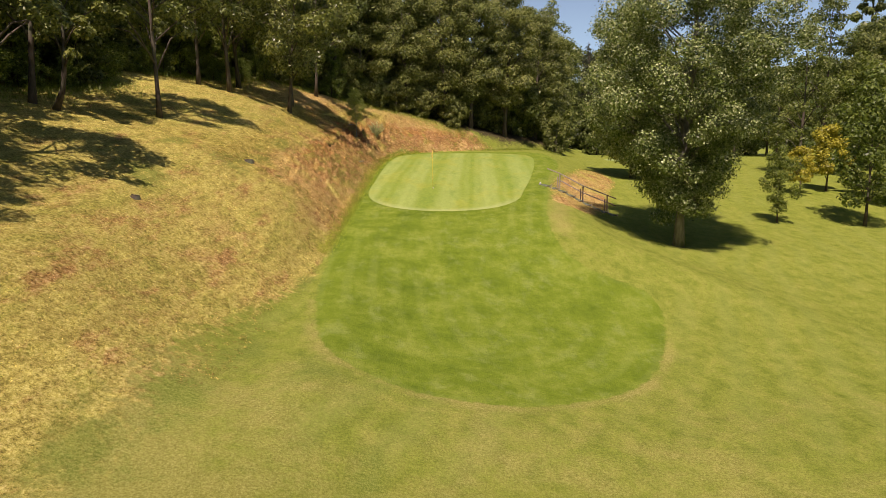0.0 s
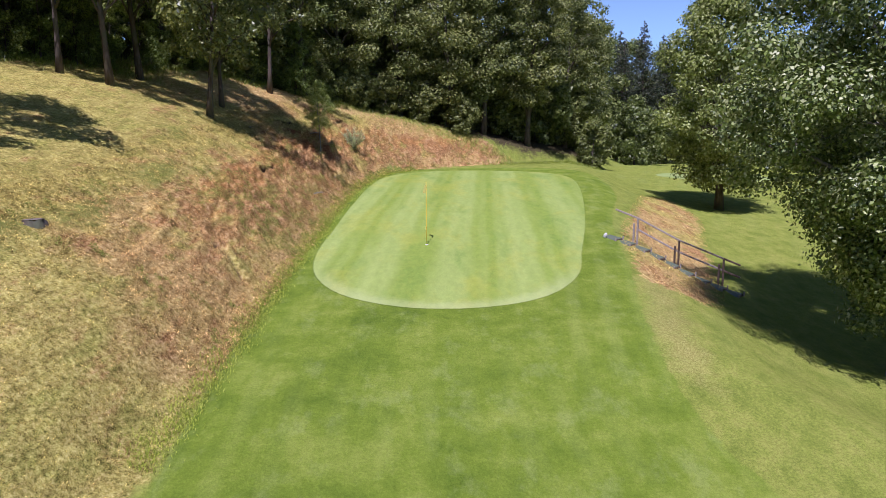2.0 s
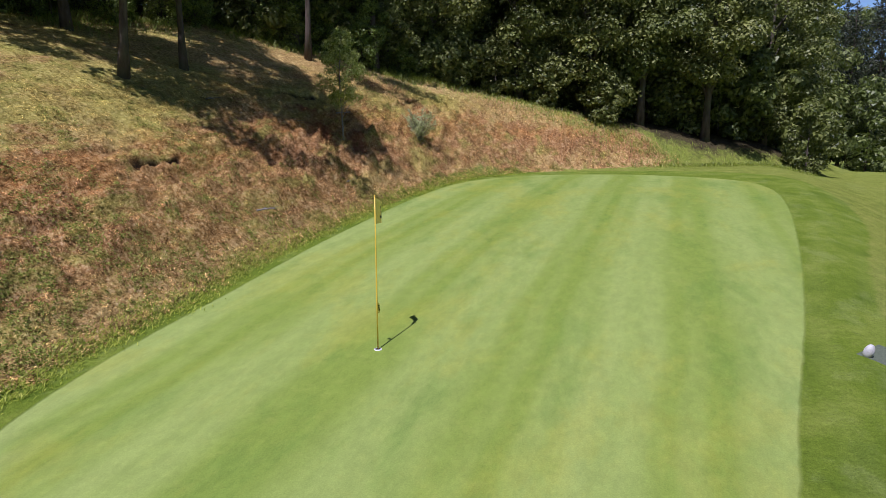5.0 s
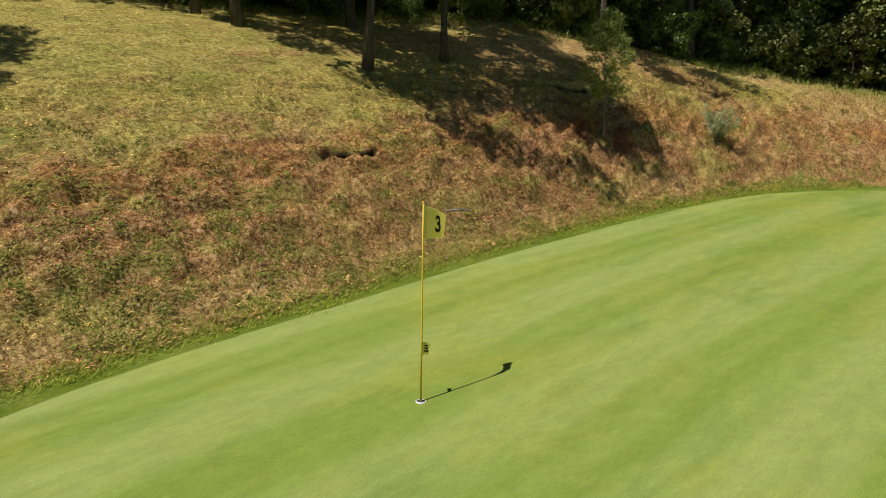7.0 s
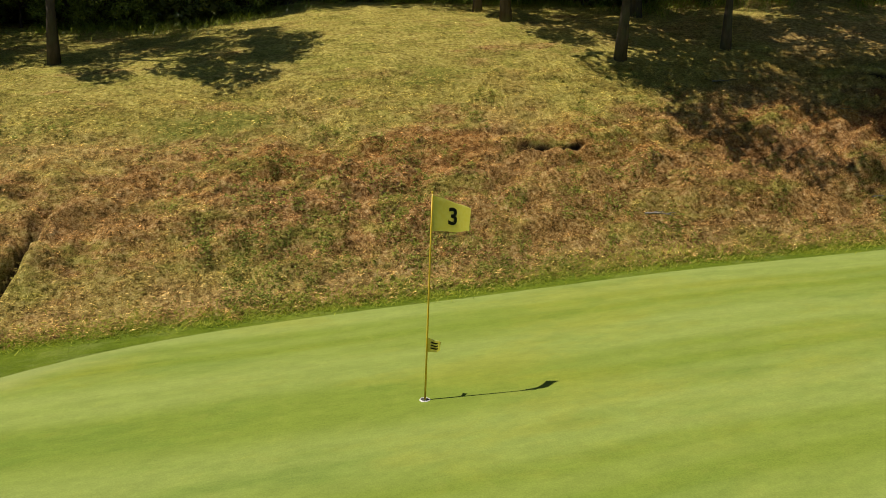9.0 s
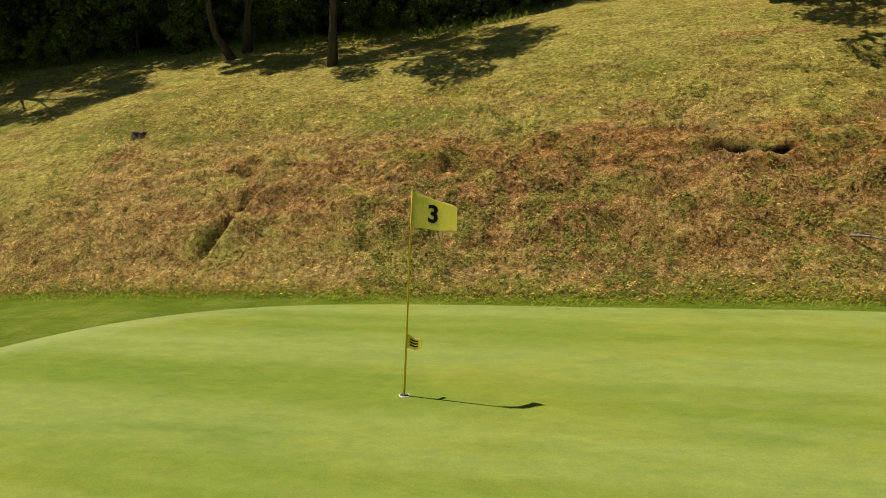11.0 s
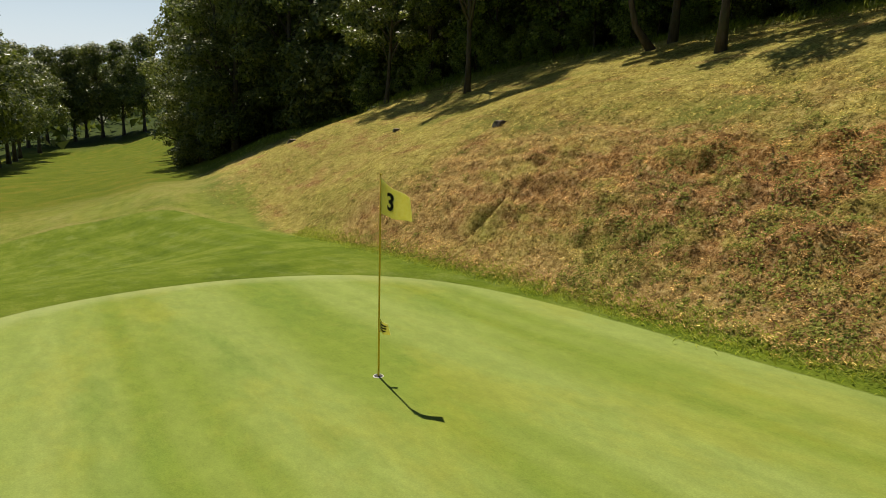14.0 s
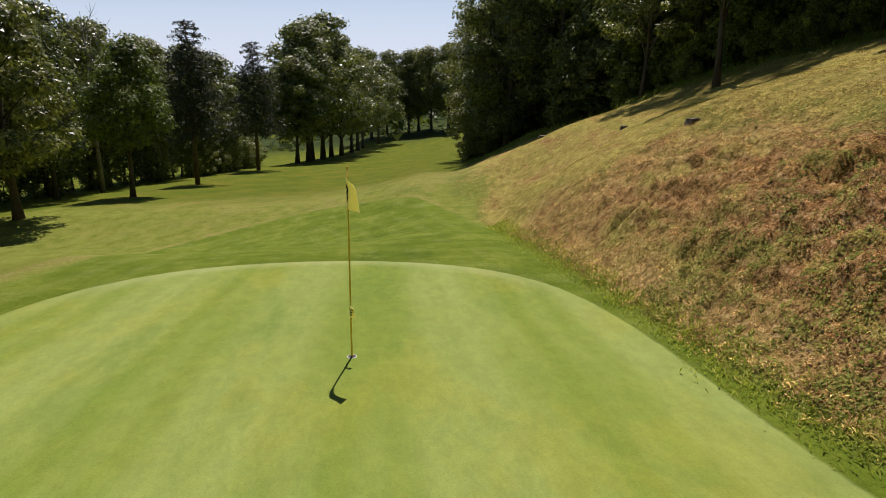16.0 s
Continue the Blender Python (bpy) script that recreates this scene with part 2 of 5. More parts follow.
    c = k.mix(0.28, c, k.ramp(fine, (0.25, (0.25, 0.25, 0.25)), (0.75, (0.8, 0.8, 0.8))), "OVERLAY")
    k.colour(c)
    h = k.math("ADD", k.math("ADD", k.math("MULTIPLY", fine, 0.5), k.math("MULTIPLY", med, 1.0)), k.math("MULTIPLY", k.math("MULTIPLY", dfine, isdry), 0.9))
    soft = k.math("SUBTRACT", 1.0, k.math("MULTIPLY", isgr, 0.85))
    k.bump(k.math("MULTIPLY", h, soft), 0.85, 0.06)
    return k.m


def thin(k, c, share, tone=(1.15, 1.2, 0.8)):
    """Let light through a thin blade, leaf or cloth."""
    tr = k.t.nodes.new("ShaderNodeBsdfTranslucent")
    k.link(k.mix(1.0, c, tone, "MULTIPLY"), tr.inputs[0])
    ms = k.t.nodes.new("ShaderNodeMixShader")
    ms.inputs[0].default_value = share
    k.link(k.b.outputs[0], ms.inputs[1])
    k.link(tr.outputs[0], ms.inputs[2])
    k.link(ms.outputs[0], k.t.nodes["Material Output"].inputs[0])


def blade_material():
    """Loose straw and weeds on the bank, coloured like the ground under them."""
    k = Mat("dry_blades", 0.8, 0.1)
    c, _ = dry_colour(k)
    geo = k.t.nodes.new("ShaderNodeNewGeometry")
    tint = k.ramp(geo.outputs["Random Per Island"], (0.0, (0.45, 0.40, 0.36)), (0.35, (0.95, 0.90, 0.86)), (0.75, (1.35, 1.30, 1.25)), (0.95, (1.8, 1.78, 1.75)), (1.0, (2.8, 2.8, 2.9)))
    c = k.mix(1.0, c, tint, "MULTIPLY")
    c = k.mix(1.0, c, k.ramp(k.attr("clump"), (0.0, (0.42, 0.38, 0.36)), (0.5, (1.05, 1.0, 0.95)), (1.0, (1.6, 1.55, 1.5))), "MULTIPLY")
    k.colour(c)
    thin(k, c, 0.2, (1.1, 1.15, 0.85))
    return k.m


def leaf_material(name, dark, mid, light, through_=0.3, rough=0.48, spec=0.4):
    k = Mat(name, rough, spec)
    geo = k.t.nodes.new("ShaderNodeNewGeometry")
    c = k.ramp(geo.outputs["Random Per Island"], (0.0, tuple(0.75 * v for v in dark)), (0.5, mid), (0.82, tuple(0.6 * a + 0.4 * b for a, b in zip(mid, light))), (1.0, light))
    patch = k.noise(0.6, 3)
    c = k.mix(0.35, c, k.ramp(patch, (0.3, (0.3, 0.3, 0.3)), (0.7, (0.72, 0.70, 0.6))), "OVERLAY")
    info = k.t.nodes.new("ShaderNodeObjectInfo")
    c = k.mix(1.0, c, k.ramp(info.outputs["Random"], (0.0, (0.8, 0.85, 0.8)), (1.0, (1.15, 1.08, 1.0))), "MULTIPLY")
    k.colour(c)
    thin(k, c, through_)
    return k.m


def bark_material(name, dark, light):
    k = Mat(name, 0.9, 0.15)
    f = k.noise(7.0, 6, 0.7, stretch=(1.0, 1.0, 0.25))
    k.colour(k.mix(k.grey(k.noise(1.2, 3), 0.45, 0.7), k.ramp(f, (0.3, dark), (0.7, light)), (0.10, 0.11, 0.06)))
    k.bump(f, 0.9, 0.03)
    return k.m


def plain(name, c, c2, scale=20.0, rough=0.6, spec=0.3, bump=0.2, metal=0.0):
    k = Mat(name, rough, spec)
    f = k.noise(scale, 5, 0.65)
    k.colour(k.ramp(f, (0.3, c2), (0.65, c)))
    k.bump(f, bump, 0.004)
    k.b.inputs["Metallic"].default_value = metal
    return k.m


TURF = ground_material()
BLADES = blade_material()
LEAF_OAK = leaf_material("oak_leaves", (0.062, 0.086, 0.016), (0.155, 0.192, 0.040), (0.34, 0.36, 0.11), 0.32, 0.38, 0.5)
LEAF_MAPLE = leaf_material("maple_leaves", (0.050, 0.084, 0.013), (0.150, 0.215, 0.038), (0.50, 0.54, 0.30), 0.14)
LEAF_YOUNG = leaf_material("young_maple_leaves", (0.105, 0.135, 0.018), (0.26, 0.30, 0.048), (0.60, 0.60, 0.26))
LEAF_WOOD = leaf_material("woodland_leaves", (0.070, 0.096, 0.018), (0.170, 0.212, 0.046), (0.36, 0.38, 0.14), 0.4, 0.45, 0.4)
LEAF_UNDER = leaf_material("understorey_leaves", (0.090, 0.130, 0.018), (0.210, 0.275, 0.045), (0.40, 0.46, 0.13), 0.38)
LEAF_EDGE = leaf_material("wood_edge_leaves", (0.058, 0.080, 0.015), (0.155, 0.186, 0.039), (0.27, 0.29, 0.095), 0.2, 0.5, 0.3)
LEAF_YELLOW = leaf_material("yellow_leaves", (0.20, 0.20, 0.015), (0.42, 0.38, 0.03), (0.60, 0.52, 0.08))
LEAF_LIME = leaf_material("lime_leaves", (0.07, 0.11, 0.015), (0.14, 0.19, 0.025), (0.24, 0.28, 0.06))
LEAF_BIRCH = leaf_material("birch_leaves", (0.18, 0.24, 0.045), (0.32, 0.39, 0.10), (0.48, 0.53, 0.22), 0.5)
LEAF_SILVER = leaf_material("silver_leaves", (0.36, 0.39, 0.16), (0.58, 0.60, 0.32), (0.82, 0.81, 0.55), 0.45)
NEEDLES = leaf_material("needles", (0.016, 0.026, 0.010), (0.036, 0.053, 0.018), (0.08, 0.095, 0.038), 0.12, 0.6)
WEED = leaf_material("weed_leaves", (0.085, 0.105, 0.014), (0.225, 0.255, 0.038), (0.46, 0.48, 0.13), 0.25, 0.8, 0.1)
LUSH = leaf_material("fringe_blades", (0.16, 0.22, 0.018), (0.30, 0.36, 0.036), (0.46, 0.50, 0.10), 0.45, 0.7, 0.15)
TALL = leaf_material("tall_grass_blades", (0.14, 0.20, 0.020), (0.24, 0.31, 0.040), (0.38, 0.43, 0.12), 0.55)
BARK = bark_material("oak_bark", (0.045, 0.034, 0.024), (0.15, 0.12, 0.09))
BARK_PINE = bark_material("pine_bark", (0.05, 0.034, 0.026), (0.17, 0.12, 0.09))
BARK_GREY = bark_material("grey_bark", (0.12, 0.105, 0.085), (0.32, 0.29, 0.25))


# ---- the lie of the land ----
def sm(y, ys, zs):
    """Smooth curve through a few stations (monotone cubic)."""
    ys, zs = np.asarray(ys, float), np.asarray(zs, float)
    h = np.diff(ys)
    s = np.diff(zs) / h
    m = np.zeros(len(ys))
    m[1:-1] = np.where(s[:-1] * s[1:] > 0, 2 * s[:-1] * s[1:] / (s[:-1] + s[1:] + 1e-12 * np.sign(s[:-1] + s[1:] + 1e-30)), 0)
    m[0], m[-1] = s[0], s[-1]
    y = np.clip(np.asarray(y, float), ys[0], ys[-1])
    i = np.clip(np.searchsorted(ys, y) - 1, 0, len(ys) - 2)
    t = (y - ys[i]) / h[i]
    return (zs[i] * (1 + 2 * t) * (1 - t) ** 2 + h[i] * m[i] * t * (1 - t) ** 2
            + zs[i + 1] * t * t * (3 - 2 * t) + h[i] * m[i + 1] * t * t * (t - 1))


def floor_z(y):
    return sm(y, (-150, -121, -101, -71, -51, -31, -10, 4, 11, 14, 18, 24, 30, 36, 40.3, 46.5, 58, 67, 90, 160, 400),
              (-15.3, -14.35, -13.05, -10.4, -8.5, -6.62, -4.75, -3.15, -2.5, -2.3, -2.4, -2.0, -1.15, -0.42, 0, 0.62, 1.35, 1.5, 1.25, 0.3, -2))


def toe_x(y):
    return sm(y, (-150, -60, -34, -15, 0, 10, 16, 23, 30, 40, 48, 58, 63, 68, 80, 110, 200),
              (-22, -16, -12.5, -8.5, -6.4, -5.0, -4.4, -4.6, -4.5, -4.45, -4.4, -3.6, -1.2, 3.5, 15, 22, 30))


def bank(d):
    return sm(d, (0, 0.5, 1.3, 2.4, 3.7, 6.2, 9, 11, 20, 40, 120), (0, 0.3, 1.15, 2.0, 2.75, 4.1, 5.2, 5.75, 8, 12, 20))


def bank_south(d):
    """The easier foot of the bank towards its southern end."""
    return sm(d, (0, 0.6, 1.3, 2.4, 3.7, 5.2, 6.2, 9, 11, 20, 40, 120), (0, 0.12, 0.42, 1.1, 2.2, 3.5, 4.1, 5.2, 5.75, 8, 12, 20))


def bank_k(y):
    return sm(y, (-150, -34, 0, 14, 24, 31, 36, 42, 50, 58, 66, 80, 200), (0.45, 0.5, 0.6, 0.75, 0.86, 0.96, 0.93, 1, 1, 1.1, 0.85, 0.4, 0.3))


def fall(e):
    return sm(e, (0, 1, 3, 6, 12, 30, 60, 200), (0, -0.25, -1.1, -1.75, -2.1, -3.0, -3.6, -4))


def fall_k(y):
    return sm(y, (-150, -34, -5, 6, 16, 24, 32, 42, 50, 60, 80, 200), (1, 1, 1, 0.82, 0.36, 0.45, 0.95, 1, 0.9, 0.8, 0.5, 0.3))


def tilt(u):
    """Cross fall of the approach, by the distance out from the bank's toe."""
    return sm(u, (0, 1.2, 2.4, 3.8, 4.9, 6.6, 8.3, 10, 20, 200), (0, -0.01, -0.28, -0.64, -0.80, -1.06, -1.24, -1.36, -1.5, -1.5))


def tilt_k(y):
    return sm(y, (-400, 17, 22, 25, 27.5, 30, 33, 400), (1, 1, 0.95, 0.82, 0.55, 0.25, 0, 0))


def edge_x(y):
    return sm(y, (-150, -101, -71, -51, -31, -10, 4, 14, 24, 33, 40, 50, 70, 200), (-3, 2.8, 6.3, 9, 12, 13.8, 14.2, 15.2, 12, 5.6, 5.6, 7, 9, 12))


def ground_z(x, y):
    x, y = np.asarray(x, float), np.asarray(y, float)
    d = np.maximum(toe_x(y) - x, 0)
    e = np.maximum(x - edge_x(y), 0)
    knoll = 0.9 * np.exp(-((y - 19) / 9) ** 2) * np.clip((d - 8) / 5, 0, 1)
    dip = 0.47 * np.exp(-((y - 31.5) / 5.5) ** 2) * np.clip((d - 5) / 3.5, 0, 1) + 0.55 * np.exp(-((y - 11) / 4.5) ** 2) * np.clip((d - 2.5) / 2.5, 0, 1)
    south = np.clip((27 - y) / 9, 0, 1)
    return floor_z(y) - dip + (bank(d) * (1 - south) + bank_south(d) * south) * bank_k(y) + fall(e) * fall_k(y) + tilt(np.maximum(x - toe_x(y), 0)) * tilt_k(y) + knoll


def vnoise(x, y, seed=0):
    """Smooth value noise in the plane, -1 to 1."""
    xi, yi = np.floor(x), np.floor(y)
    fx, fy = x - xi, y - yi
    fx, fy = fx * fx * (3 - 2 * fx), fy * fy * (3 - 2 * fy)

    def h(a, b):
        s = np.sin(a * 127.1 + b * 311.7 + seed * 74.7) * 43758.5453
        return (s - np.floor(s)) * 2 - 1
    return (h(xi, yi) * (1 - fx) + h(xi + 1, yi) * fx) * (1 - fy) + (h(xi, yi + 1) * (1 - fx) + h(xi + 1, yi + 1) * fx) * fy


def outline(points, n=14):
    """A smooth closed line through a few corners."""
    p = np.array(points, float)
    out = []
    for i in range(len(p)):
        a, b, c, d = p[i - 1], p[i], p[(i + 1) % len(p)], p[(i + 2) % len(p)]
        for t in np.linspace(0, 1, n, endpoint=False):
            out.append(0.5 * (2 * b + (c - a) * t + (2 * a - 5 * b + 4 * c - d) * t * t + (3 * b - a - 3 * c + d) * t ** 3))
    return np.array(out)


def inside(x, y, line):
    """Distance to a closed line, positive inside."""
    best = np.full(x.shape, 1e9)
    odd = np.zeros(x.shape, bool)
    for (ax, ay), (bx, by) in zip(line, np.roll(line, -1, 0)):
        ux, uy = bx - ax, by - ay
        t = np.clip(((x - ax) * ux + (y - ay) * uy) / (ux * ux + uy * uy + 1e-12), 0, 1)
        best = np.minimum(best, (x - ax - t * ux) ** 2 + (y - ay - t * uy) ** 2)
        odd ^= ((ay > y) != (by > y)) & (x < ax + (y - ay) * ux / (uy if abs(uy) > 1e-9 else 1e-9))
    return np.where(odd, 1, -1) * np.sqrt(best)


GREEN = outline([(0.3, 33.95), (1.9, 34.3), (3.1, 35.2), (4.0, 36.9), (4.55, 39.5), (5.3, 43), (6.0, 47), (6.7, 52), (6.9, 56), (6.2, 59),
                 (4.0, 61), (1.2, 61.6), (-1.6, 60.6), (-3.3, 57.5), (-3.85, 53), (-4.0, 48), (-4.05, 43), (-4.1, 39.5), (-3.75, 37), (-2.8, 35.2), (-1.3, 34.2)])
APRON = outline([(1.43, 15.70), (3.88, 16.91), (5.87, 19.02), (7.29, 22.49), (7.65, 25.51), (6.11, 27.09), (5.15, 28.69), (4.83, 30.84), (5.00, 33.53), (5.7, 38), (6.2, 42),
                 (7.0, 46), (8.3, 51), (8.8, 56), (8.3, 61), (5.5, 64.2), (1.2, 64), (-2.2, 62), (-4.0, 58.5), (-4.45, 53), (-4.55, 47), (-4.6, 42), (-4.6, 38),
                 (-4.60, 33.03), (-4.40, 28.02), (-4.26, 24.03), (-3.81, 20.55), (-3.02, 17.60), (-2.02, 16.46), (-0.68, 15.81)])
MOUND = outline([(5.75, 36.6), (6.15, 39.0), (6.75, 42.5), (8.0, 46.5), (9.6, 51.5), (11.0, 55.5), (12.4, 55.5), (12.2, 51), (11.0, 47), (9.8, 42.5), (8.4, 38), (7.2, 35.6)])

NEXT_GREEN = outline([(16.6, 72.4), (18.0, 70.2), (21.0, 69.3), (24.5, 70.4), (26.0, 73.6), (24.0, 77.0), (20.2, 77.4), (17.4, 75.2)])


def lumps(x, y):
    """Tussocks, scars and hollows of the rough bank."""
    d = toe_x(y) - x
    k = np.clip(d / 0.8, 0, 1) * np.clip((76 - y) / 8, 0, 1) * np.clip((y + 20) / 20, 0, 1)
    z = 0.06 * vnoise(x * 1.1, y * 0.6, 1) + 0.06 * vnoise(x * 3.1, y * 1.3, 2) + 0.065 * vnoise(x * 5.6, y * 2.9, 3) + 0.045 * vnoise(x * 8.3, y * 5.0, 4)
    steep = np.exp(-((d - 2.0) / 1.8) ** 2)
    south = np.clip((y - 29) / 6, 0.12, 1) + 0.7 * np.clip((y - 47) / 4, 0, 1)
    z = z * (0.30 + 1.45 * steep) * south
    # small trodden terraces along the steep face
    w = d * 2.3 + 0.7 * vnoise(x * 0.9, y * 0.5, 31) + 0.3 * vnoise(x * 3, y * 1.6, 32)
    z = z + 0.10 * (w - np.floor(w) - 0.5) ** 3 * 4 * steep * south
    for s, win, deep, wide, near in slips(x, y):
        z = z - deep * np.exp(-((s - near) / wide) ** 2) * win
    return z * k


def slips(x, y):
    """Two slipped ledges above the green and a small gully: distance below each lip, extent, depth."""
    a = x + 7.0 - 0.2 * (y - 44.35) + 0.05 * vnoise(y * 3, x * 0, 8)
    b = x + 8.5 - 0.4 * (y - 54.0) + 0.12 * vnoise(y * 2.6, x * 0, 7)
    g = y - 35.0 - 0.4 * (-5.26 - x) + 0.10 * vnoise(x * 3, y * 0, 9)
    return ((a, np.clip(2.4 - np.abs(y - 44.35) / 0.32, 0, 1), 0.30, 0.10, 0.09), (b, np.clip(2.2 - np.abs(y - 54.0) / 0.45, 0, 1), 0.26, 0.10, 0.10),
            (g, np.clip((x + 6.9) * 1.2, 0, 1) * np.clip((-4.95 - x) * 2, 0, 1), 0.30, 0.11, 0.0))


def land(x, y):
    return ground_z(x, y) + lumps(np.asarray(x, float), np.asarray(y, float))


def at_ground(x, y):
    return float(land(np.array([float(x)]), np.array([float(y)]))[0])


def steps(*runs):
    out = []
    for a, b, s in runs:
        out += list(np.arange(a, b, s))
    return np.array(out)


def far_steps(first, last, start):
    """Widening steps out to the horizon."""
    out, p, s = [], first, start
    while abs(p - last) > s:
        p += s * (1 if last > first else -1)
        out.append(p)
        s *= 1.16
    return out + [last]


def mesh_object(name, verts, faces, material, smooth=True):
    me = bpy.data.meshes.new(name)
    me.from_pydata(verts, [], faces)
    me.materials.append(material)
    if smooth:
        me.polygons.foreach_set("use_smooth", np.ones(len(me.polygons), bool))
    me.update()
    return new(name, me)


def loose_mesh(name, corners, material):
    """Separate faces, all of three or all of four corners, from an array of corners."""
    n, c, _ = corners.shape
    me = bpy.data.meshes.new(name)
    me.vertices.add(n * c)
    me.vertices.foreach_set("co", np.asarray(corners, np.float32).ravel())
    me.loops.add(n * c)
    me.loops.foreach_set("vertex_index", np.arange(n * c, dtype=np.int32))
    me.polygons.add(n)
    me.polygons.foreach_set("loop_start", np.arange(0, n * c, c, dtype=np.int32))
    me.polygons.foreach_set("loop_total", np.full(n, c, np.int32))
    me.materials.append(material)
    me.update()
    me.validate()
    return me


def wood_x(y):
    """Western edge of the woods."""
    return np.interp(y, (-150, -80, -34, -12, 0, 8, 14, 20, 27, 45, 56, 64, 75), (-48, -25, -14, -8.6, -9.0, -12.2, -15.2, -17.7, -19.2, -18.5, -14, -8.5, -3))


def wood_y(x):
    """Northern edge of the woods."""
    return np.interp(x, (-12, -6, 0, 6, 12, 14, 16), (62, 66.5, 68.5, 69.5, 75, 84, 500))


def upper_part(x, y):
    """Where the bank is greener: its upper part and its southern end."""
    d = toe_x(y) - x
    return np.maximum(np.clip((d - 3.2) / 2.5, 0, 1) * np.clip((52 - y) / 7, 0.1, 1), 0.65 * np.clip((34 - y) / 6, 0, 1))


def bank_zones(x, y):
    """Strength of the thatch on the steep face, the rusty lip above it, the pale foot and the greener upper part."""
    d = toe_x(y) - x
    run = np.clip((y - 33) / 6, 0, 1) * np.clip((74 - y) / 5, 0, 1)
    return {"thatch": np.exp(-((d - 1.9) / 1.5) ** 2) * np.clip((y - 31) / 8, 0, 1) * np.clip((74 - y) / 5, 0, 1), "upper": upper_part(x, y),
            "lip": np.exp(-((d - 2.7) / 0.8) ** 2) * run, "foot": np.exp(-((d - 0.35) / 0.4) ** 2) * run}


def build_ground():
    xs = np.unique(np.round(np.concatenate([far_steps(-16, -900, 1.2), steps((-16, -10, 0.3), (-10, -7.6, 0.08), (-7.6, -6.4, 0.04), (-6.4, -4, 0.08), (-4, 8, 0.25), (8, 24, 0.8)), far_steps(24, 900, 1.2)]), 4))
    ys = np.unique(np.round(np.concatenate([far_steps(0, -900, 1.2), steps((0, 12, 0.6), (12, 30, 0.3), (30, 34.5, 0.12), (34.5, 36, 0.06), (36, 64, 0.11), (64, 80, 0.8)), far_steps(80, 900, 1.2)]), 4))
    gx, gy = np.meshgrid(xs, ys)
    x, y = gx.ravel(), gy.ravel()
    z = land(x, y)
    # the turf lips hang out over the slipped soil
    # mask of the slipped soil and the shade painted into it
    soil_shade = np.zeros(x.shape)
    for s, win, deep, wide, near in slips(x, y):
        soil_shade = np.maximum(soil_shade, (1.0 if near > 0 else 0.68) * win * np.exp(-((s - near) / (1.3 * wide)) ** 2))
        if near > 0:
            gx = gx + (0.13 * win * np.exp(-((s + 0.05) / 0.09) ** 2)).reshape(gx.shape)
    # wooded hills all round the horizon
    r = np.hypot(x, y - 40)
    ne = np.clip((x * 0.75 + (y - 40) * 0.66) / np.maximum(r, 1), 0, 1)
    z = z + np.clip((r - 190) / 300, 0, 1) ** 1.2 * (10 + 44 * ne + 6 * vnoise(x / 90, y / 90, 5))
    nx, ny = len(xs), len(ys)
    i = (np.arange(ny - 1)[:, None] * nx + np.arange(nx - 1)[None]).ravel()
    faces = np.stack([i, i + 1, i + nx + 1, i + nx], 1)
    ob = mesh_object("ground", np.stack([gx.ravel(), y, z], 1).tolist(), faces.tolist(), TURF)
    near = (x > -40) & (x < 40) & (y > -40) & (y < 110)
    sd = {}
    for key, line in (("sd_green", GREEN), ("sd_apron", APRON), ("mound", MOUND), ("sd_next", NEXT_GREEN)):
        v = np.full(x.shape, -30.0)
        v[near] = inside(x[near], y[near], line)
        sd[key] = v
    toe = toe_x(y) - x
    apron_gap = -sd["sd_apron"]
    sd["sd_dry"] = np.maximum(np.minimum((toe + 0.02 - 2.0 * np.clip((24 - y) / 8, 0, 1.3)) * np.clip((y - 14) / 12, 0.15, 1), np.minimum((y - 9.5) * 0.06, (66.5 - y) * 0.4 + (8.5 - x) * 0.3)), np.clip(sd["mound"] * 0.7, -30, 30))
    sd["sd_dry"] = sd["sd_dry"] + 0.35 * np.exp(-(((x + 7.6) / 2.2) ** 2 + ((y - 11.5) / 4) ** 2))
    sd.update(bank_zones(x, y))
    sd["thatch"] = np.maximum(sd["thatch"], 0.16 * np.clip(toe / 2, 0, 1) * np.clip((y - 6) / 6, 0, 1) * np.clip((38 - y) / 6, 0, 1) * np.clip((9 - toe) / 4, 0, 1))
    sd["thatch"] = np.maximum(sd["thatch"], 0.4 * np.clip(sd.pop("mound") + 0.6, 0, 1))
    sd["worn"] = 0.7 * np.exp(-((apron_gap - 0.6) / 0.6) ** 2) * (x > 3.5) * np.clip((y - 28) / 4, 0, 1) * np.clip((40 - y) / 3, 0, 1)
    sd["worn"] = sd["worn"] + 0.62 * np.exp(-(((x - 3) / 12) ** 2 + ((y - 10) / 7) ** 2)) + 0.6 * np.exp(-((apron_gap - 0.15) / 0.22) ** 2) * (y < 22)
    sd["worn"] = sd["worn"] + 1.15 * np.exp(-(((x + 7.2) / 2.8) ** 2 + ((y - 11.5) / 4) ** 2))
    patch = np.zeros(x.shape)
